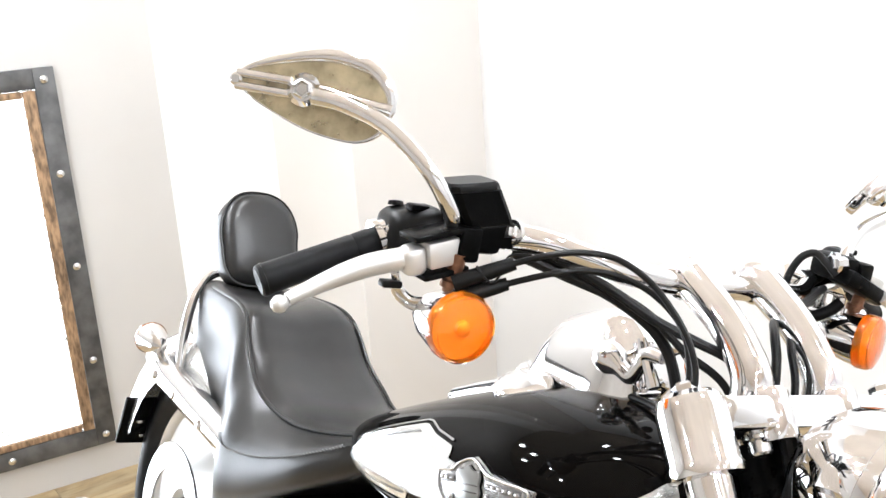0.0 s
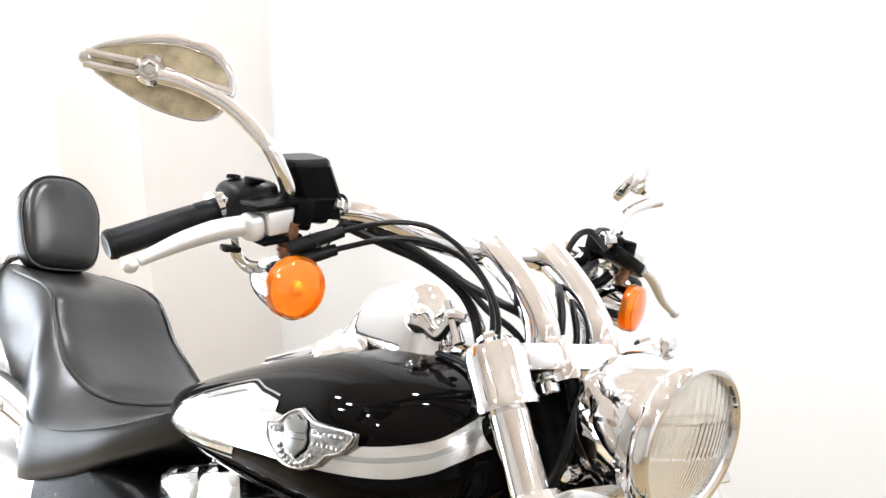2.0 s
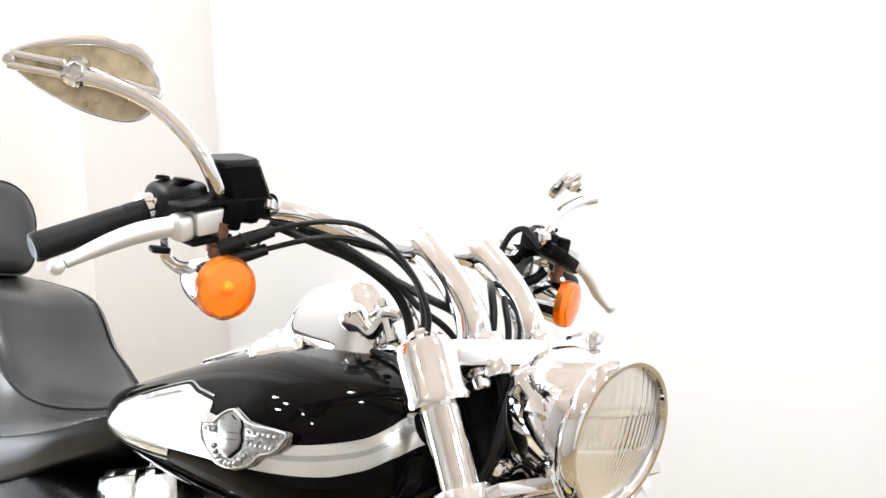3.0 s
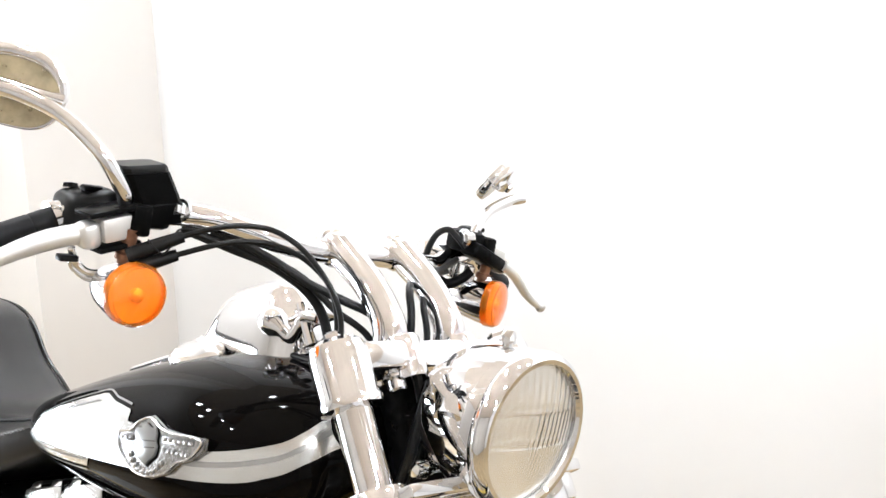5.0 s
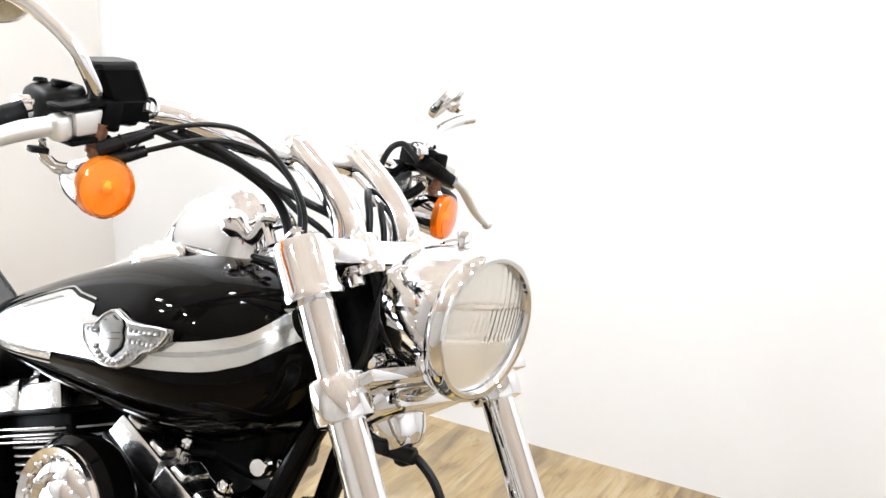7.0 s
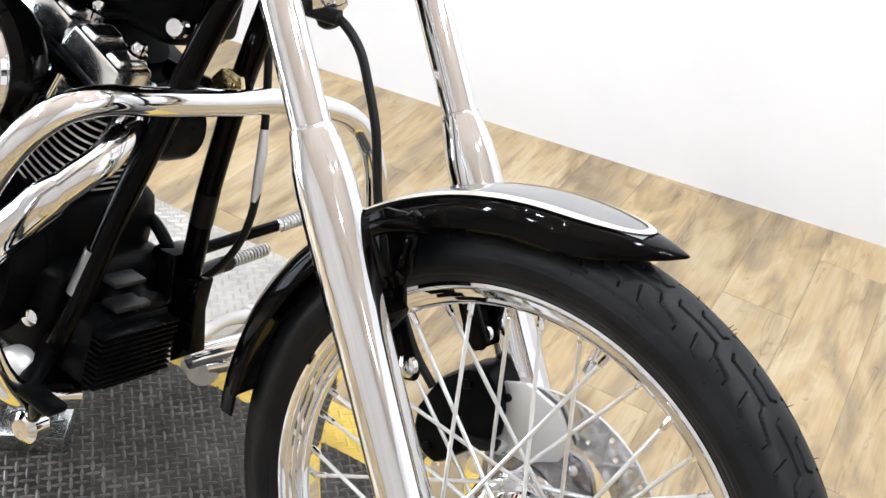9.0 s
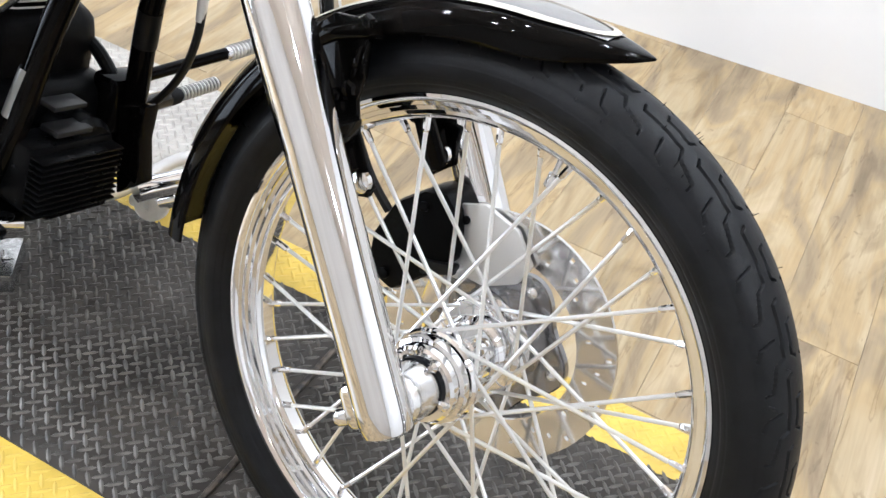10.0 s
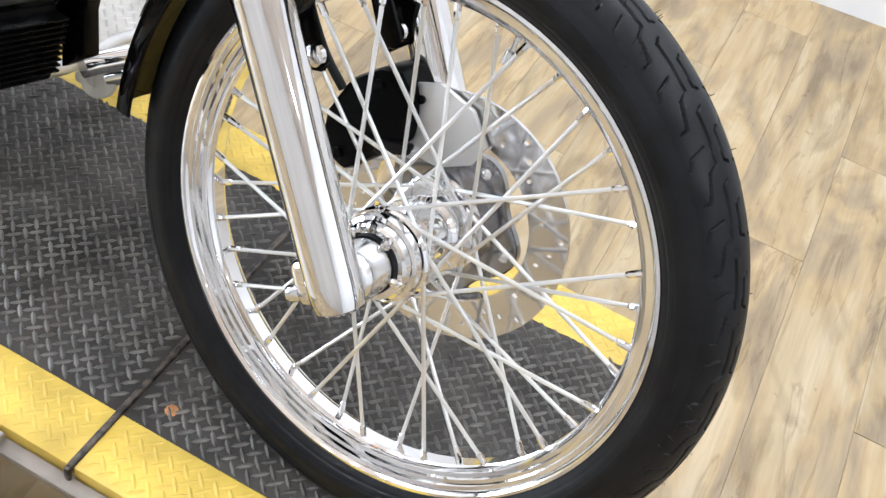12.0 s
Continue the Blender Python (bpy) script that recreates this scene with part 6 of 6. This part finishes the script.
# left foot controls
fc = bpart("foot_control", join(rbox((0.04, 0.06, 0.08), (-0.6, 0.09, 0.36), 0.008), tube([V(-0.6, 0.1, 0.34), V(-0.648, 0.245, 0.318)], 0.013, 14)), GLOSS_BLACK, "black left forward foot control")
pd = V(0.05, 0.98, 0.15).normalized()
part("foot_peg", join(lathe([(0, 0.01), (0.006, 0.0125), (0.022, 0.0125), (0.024, 0.0085), (0.1, 0.009), (0.104, 0.0075), (0.105, 0)], V(-0.648, 0.245, 0.318), pd, 24)), RUBBER, fc, "rubber foot peg with metal rings")
parts("peg_ring", [ring_lathe([(h, 0.0085), (h + 0.001, 0.0108), (h + 0.003, 0.0108), (h + 0.004, 0.0085)], V(-0.648, 0.245, 0.318), pd, 24) for h in np.arange(0.028, 0.1, 0.0068)], ALU, fc)
part("shift_lever", join(tube([V(-0.58, 0.1, 0.4), V(-0.57, 0.17, 0.415), V(-0.555, 0.235, 0.432)], 0.0085, 12)), GLOSS_BLACK, fc)
sp = part("shift_peg", lathe([(0, 0.008), (0.006, 0.0092), (0.05, 0.0095), (0.056, 0.008), (0.057, 0)], V(-0.555, 0.232, 0.431), pd, 20), CHROME, fc)
parts("peg_ring", [ring_lathe([(h, 0.0088), (h + 0.001, 0.0112), (h + 0.003, 0.0112), (h + 0.004, 0.0088)], V(-0.555, 0.232, 0.431), pd, 20) for h in np.arange(0.008, 0.05, 0.0068)], ALU, sp)
bpart("shift_linkage", join(lathe([(-0.006, 0.0), (-0.006, 0.024), (-0.004, 0.026), (0.004, 0.026), (0.006, 0.024), (0.006, 0.0)], V(-0.556, 0.152, 0.213), V(0.3, -1, 0.25), 28), tube([V(-0.59, 0.155, 0.2), V(-0.556, 0.152, 0.213)], [0.01, 0.014], 12)), NYLON, "translucent nylon linkage boot")
bpart("linkage_rod", tube([V(-0.545, 0.16, 0.22), V(-0.47, 0.168, 0.276)], 0.0125, 16), CHROME, "chrome linkage rod")
bpart("engine_front_case", join(rbox((0.16, 0.2, 0.15), (-0.68, 0.0, 0.315), 0.03, None, 3), rbox((0.1, 0.14, 0.04), (-0.61, 0.0, 0.25), 0.012), rbox((0.06, 0.05, 0.03), (-0.58, -0.1, 0.24), 0.006)), WRINKLE, "black front of the engine case and cradle")
bpart("oil_line_cover", lathe([(0, 0.026), (0.012, 0.026), (0.02, 0.021), (0.026, 0.011), (0.027, 0)], V(-0.6, -0.14, 0.275), V(0.35, -1, 0.25), 24), ALU, "dull silver domed cover")
bpart("case_bolt", lathe([(0, 0.012), (0.008, 0.012), (0.013, 0.008), (0.014, 0)], V(-0.566, -0.15, 0.253), V(0.35, -1, 0.2), 16), CHROME, "chrome case bolt")
# right foot control, low on the near side
rc = bpart("brake_pedal", join(tube([V(-0.6, -0.09, 0.3), V(-0.56, -0.16, 0.27)], 0.014, 14), rbox((0.06, 0.03, 0.012), (-0.5, -0.19, 0.3), 0.005)), SATIN_BLACK, "black right brake pedal with a chrome boss")
part("pedal_arm", pipe([(-0.56, -0.15, 0.262), (-0.535, -0.165, 0.25), (-0.515, -0.18, 0.27), (-0.505, -0.19, 0.298)], 0.0085, 12), GLOSS_BLACK, rc)
part("pedal_boss", lathe([(0, 0.02), (0.02, 0.02), (0.027, 0.013), (0.028, 0)], V(-0.545, -0.145, 0.226), V(0.1, -1, 0), 24), CHROME, rc)
part("pivot_nut", (lathe([(0, 0.011), (0.014, 0.011), (0.018, 0)], V(-0.632, -0.1, 0.319), V(0.3, -1, 0.1), 16)), CHROME, rc)
part("right_foot_peg", join(lathe([(0, 0.012), (0.012, 0.0165), (0.105, 0.0185), (0.112, 0.016), (0.114, 0)], V(-0.6, -0.15, 0.26), V(0.05, -0.98, 0.15), 24)), RUBBER, rc)
bpart("side_stand", join(pipe([(-0.62, 0.1, 0.2), (-0.66, 0.22, 0.17), (-0.7, 0.36, 0.165), (-0.702, 0.43, 0.16), (-0.706, 0.475, 0.162)], [0.012, 0.011, 0.0105, 0.013, 0.009], 14), rbox((0.03, 0.06, 0.012), (-0.706, 0.455, 0.164), 0.005, pose(0, 0, 0, -14, 0, 8)), pipe([(-0.7, 0.47, 0.17), (-0.69, 0.49, 0.176), (-0.685, 0.5, 0.186)], 0.007, 10)), ALU, "satin silver side stand with a flat foot")
part("frame_step", rbox((0.1, 0.085, 0.034), (-0.75, 0.13, 0.018), 0.003, pose(0, 0, 0, 0, 0, 32)), PEWTER, lift, "dull grey tread plate step block on the deck")
tread(-0.79, -0.71, 0.095, 0.165, 0.035, PEWTER, "bare silver tread bars", high=0.0012)

# ---- barred panel on the side wall ----
LX = V(0.565, 4.5, 0).normalized()
gp = thing("barred_window_panel", "dark steel framed daylight panel covered with expanded metal mesh", "window", kind="structure")
gp.matrix_basis = Matrix(((LX.x, LX.y, 0, -3.2), (LX.y, -LX.x, 0, 0.592), (0, 0, 1, -0.18), (0, 0, 0, 1)))
gw, gh, fw_ = 2.9, 1.245, 0.062
for nm, size, c in (("frame_bar", (fw_, 0.02, gh), (-fw_ / 2, 0.012, gh / 2)), ("frame_bar", (fw_, 0.02, gh), (-gw + fw_ / 2, 0.012, gh / 2)), ("frame_bar", (gw - 2 * fw_, 0.02, fw_), (-gw / 2, 0.012, fw_ / 2)), ("frame_bar", (gw - 2 * fw_, 0.02, fw_), (-gw / 2, 0.012, gh - fw_ / 2))):
    part(nm, rbox(size, c, 0.002), DARK_STEEL, gp, "dark riveted steel frame bar")
for nm, size, c in (("batten", (0.036, 0.026, gh - 2 * fw_ - 0.004), (-fw_ - 0.02, 0.014, gh / 2)), ("batten", (gw - 2 * fw_ - 0.08, 0.02, 0.022), (-gw / 2, 0.012, fw_ + 0.013)), ("batten", (gw - 2 * fw_ - 0.08, 0.02, 0.022), (-gw / 2, 0.012, gh - fw_ - 0.013))):
    part(nm, rbox(size, c, 0.003), RUST_WOOD, gp, "weathered wooden batten")
part("pane", rbox((gw - 2 * fw_, 0.006, gh - 2 * fw_), (-gw / 2, 0.003, gh / 2), 0), PANE, gp, "bright frosted daylight pane")
mesh_lines = []
zz = fw_ + 0.03
row = 0
while zz < gh - fw_ - 0.03:
    pts = []
    xx = -fw_ - 0.04
    k = 0
    while xx > -gw + fw_:
        pts.append(V(xx, 0.014, zz + (0.0085 if (k + row) % 2 else -0.0085)))
        xx -= 0.014
        k += 1
    mesh_lines.append(tube(pts, 0.003, 4, False))
    zz += 0.017
    row += 1
part("expanded_mesh", join(*mesh_lines), MESH_STEEL, gp, "rusty expanded metal mesh", angle=0)
parts("rivet", [lathe([(0, 0.012), (0.004, 0.012), (0.008, 0.006), (0.009, 0)], V(-fw_ / 2 - 0.002, 0.022, z), (0, 1, 0), 10) for z in (0.035, 0.30, 0.62, 0.92, gh - 0.035)] + [lathe([(0, 0.012), (0.004, 0.012), (0.008, 0.006), (0.009, 0)], V(x, 0.022, fw_ / 2), (0, 1, 0), 10) for x in (-0.33, -0.65, -0.95)], STEEL, gp)

# ---- floor planks ----
plank = to_mesh("plank", rbox((1.2155, 0.1796, 0.006), (0, 0, -0.003), 0.0007, None, 1), WOOD, 0)
random.seed(7)
for i in range(46):
    x = -3.9 + i * 0.18
    shift = (i % 3) * 0.41 + random.uniform(-0.08, 0.08)
    for j in range(7):
        y = -3.7 + shift + j * 1.2165 - 0.6
        if y - 0.6 > 2.7 or y + 0.6 < -3.8:
            continue
        part("plank", plank, None, floor, m=pose(x, y, FLOOR_Z, 0, 0, 90))
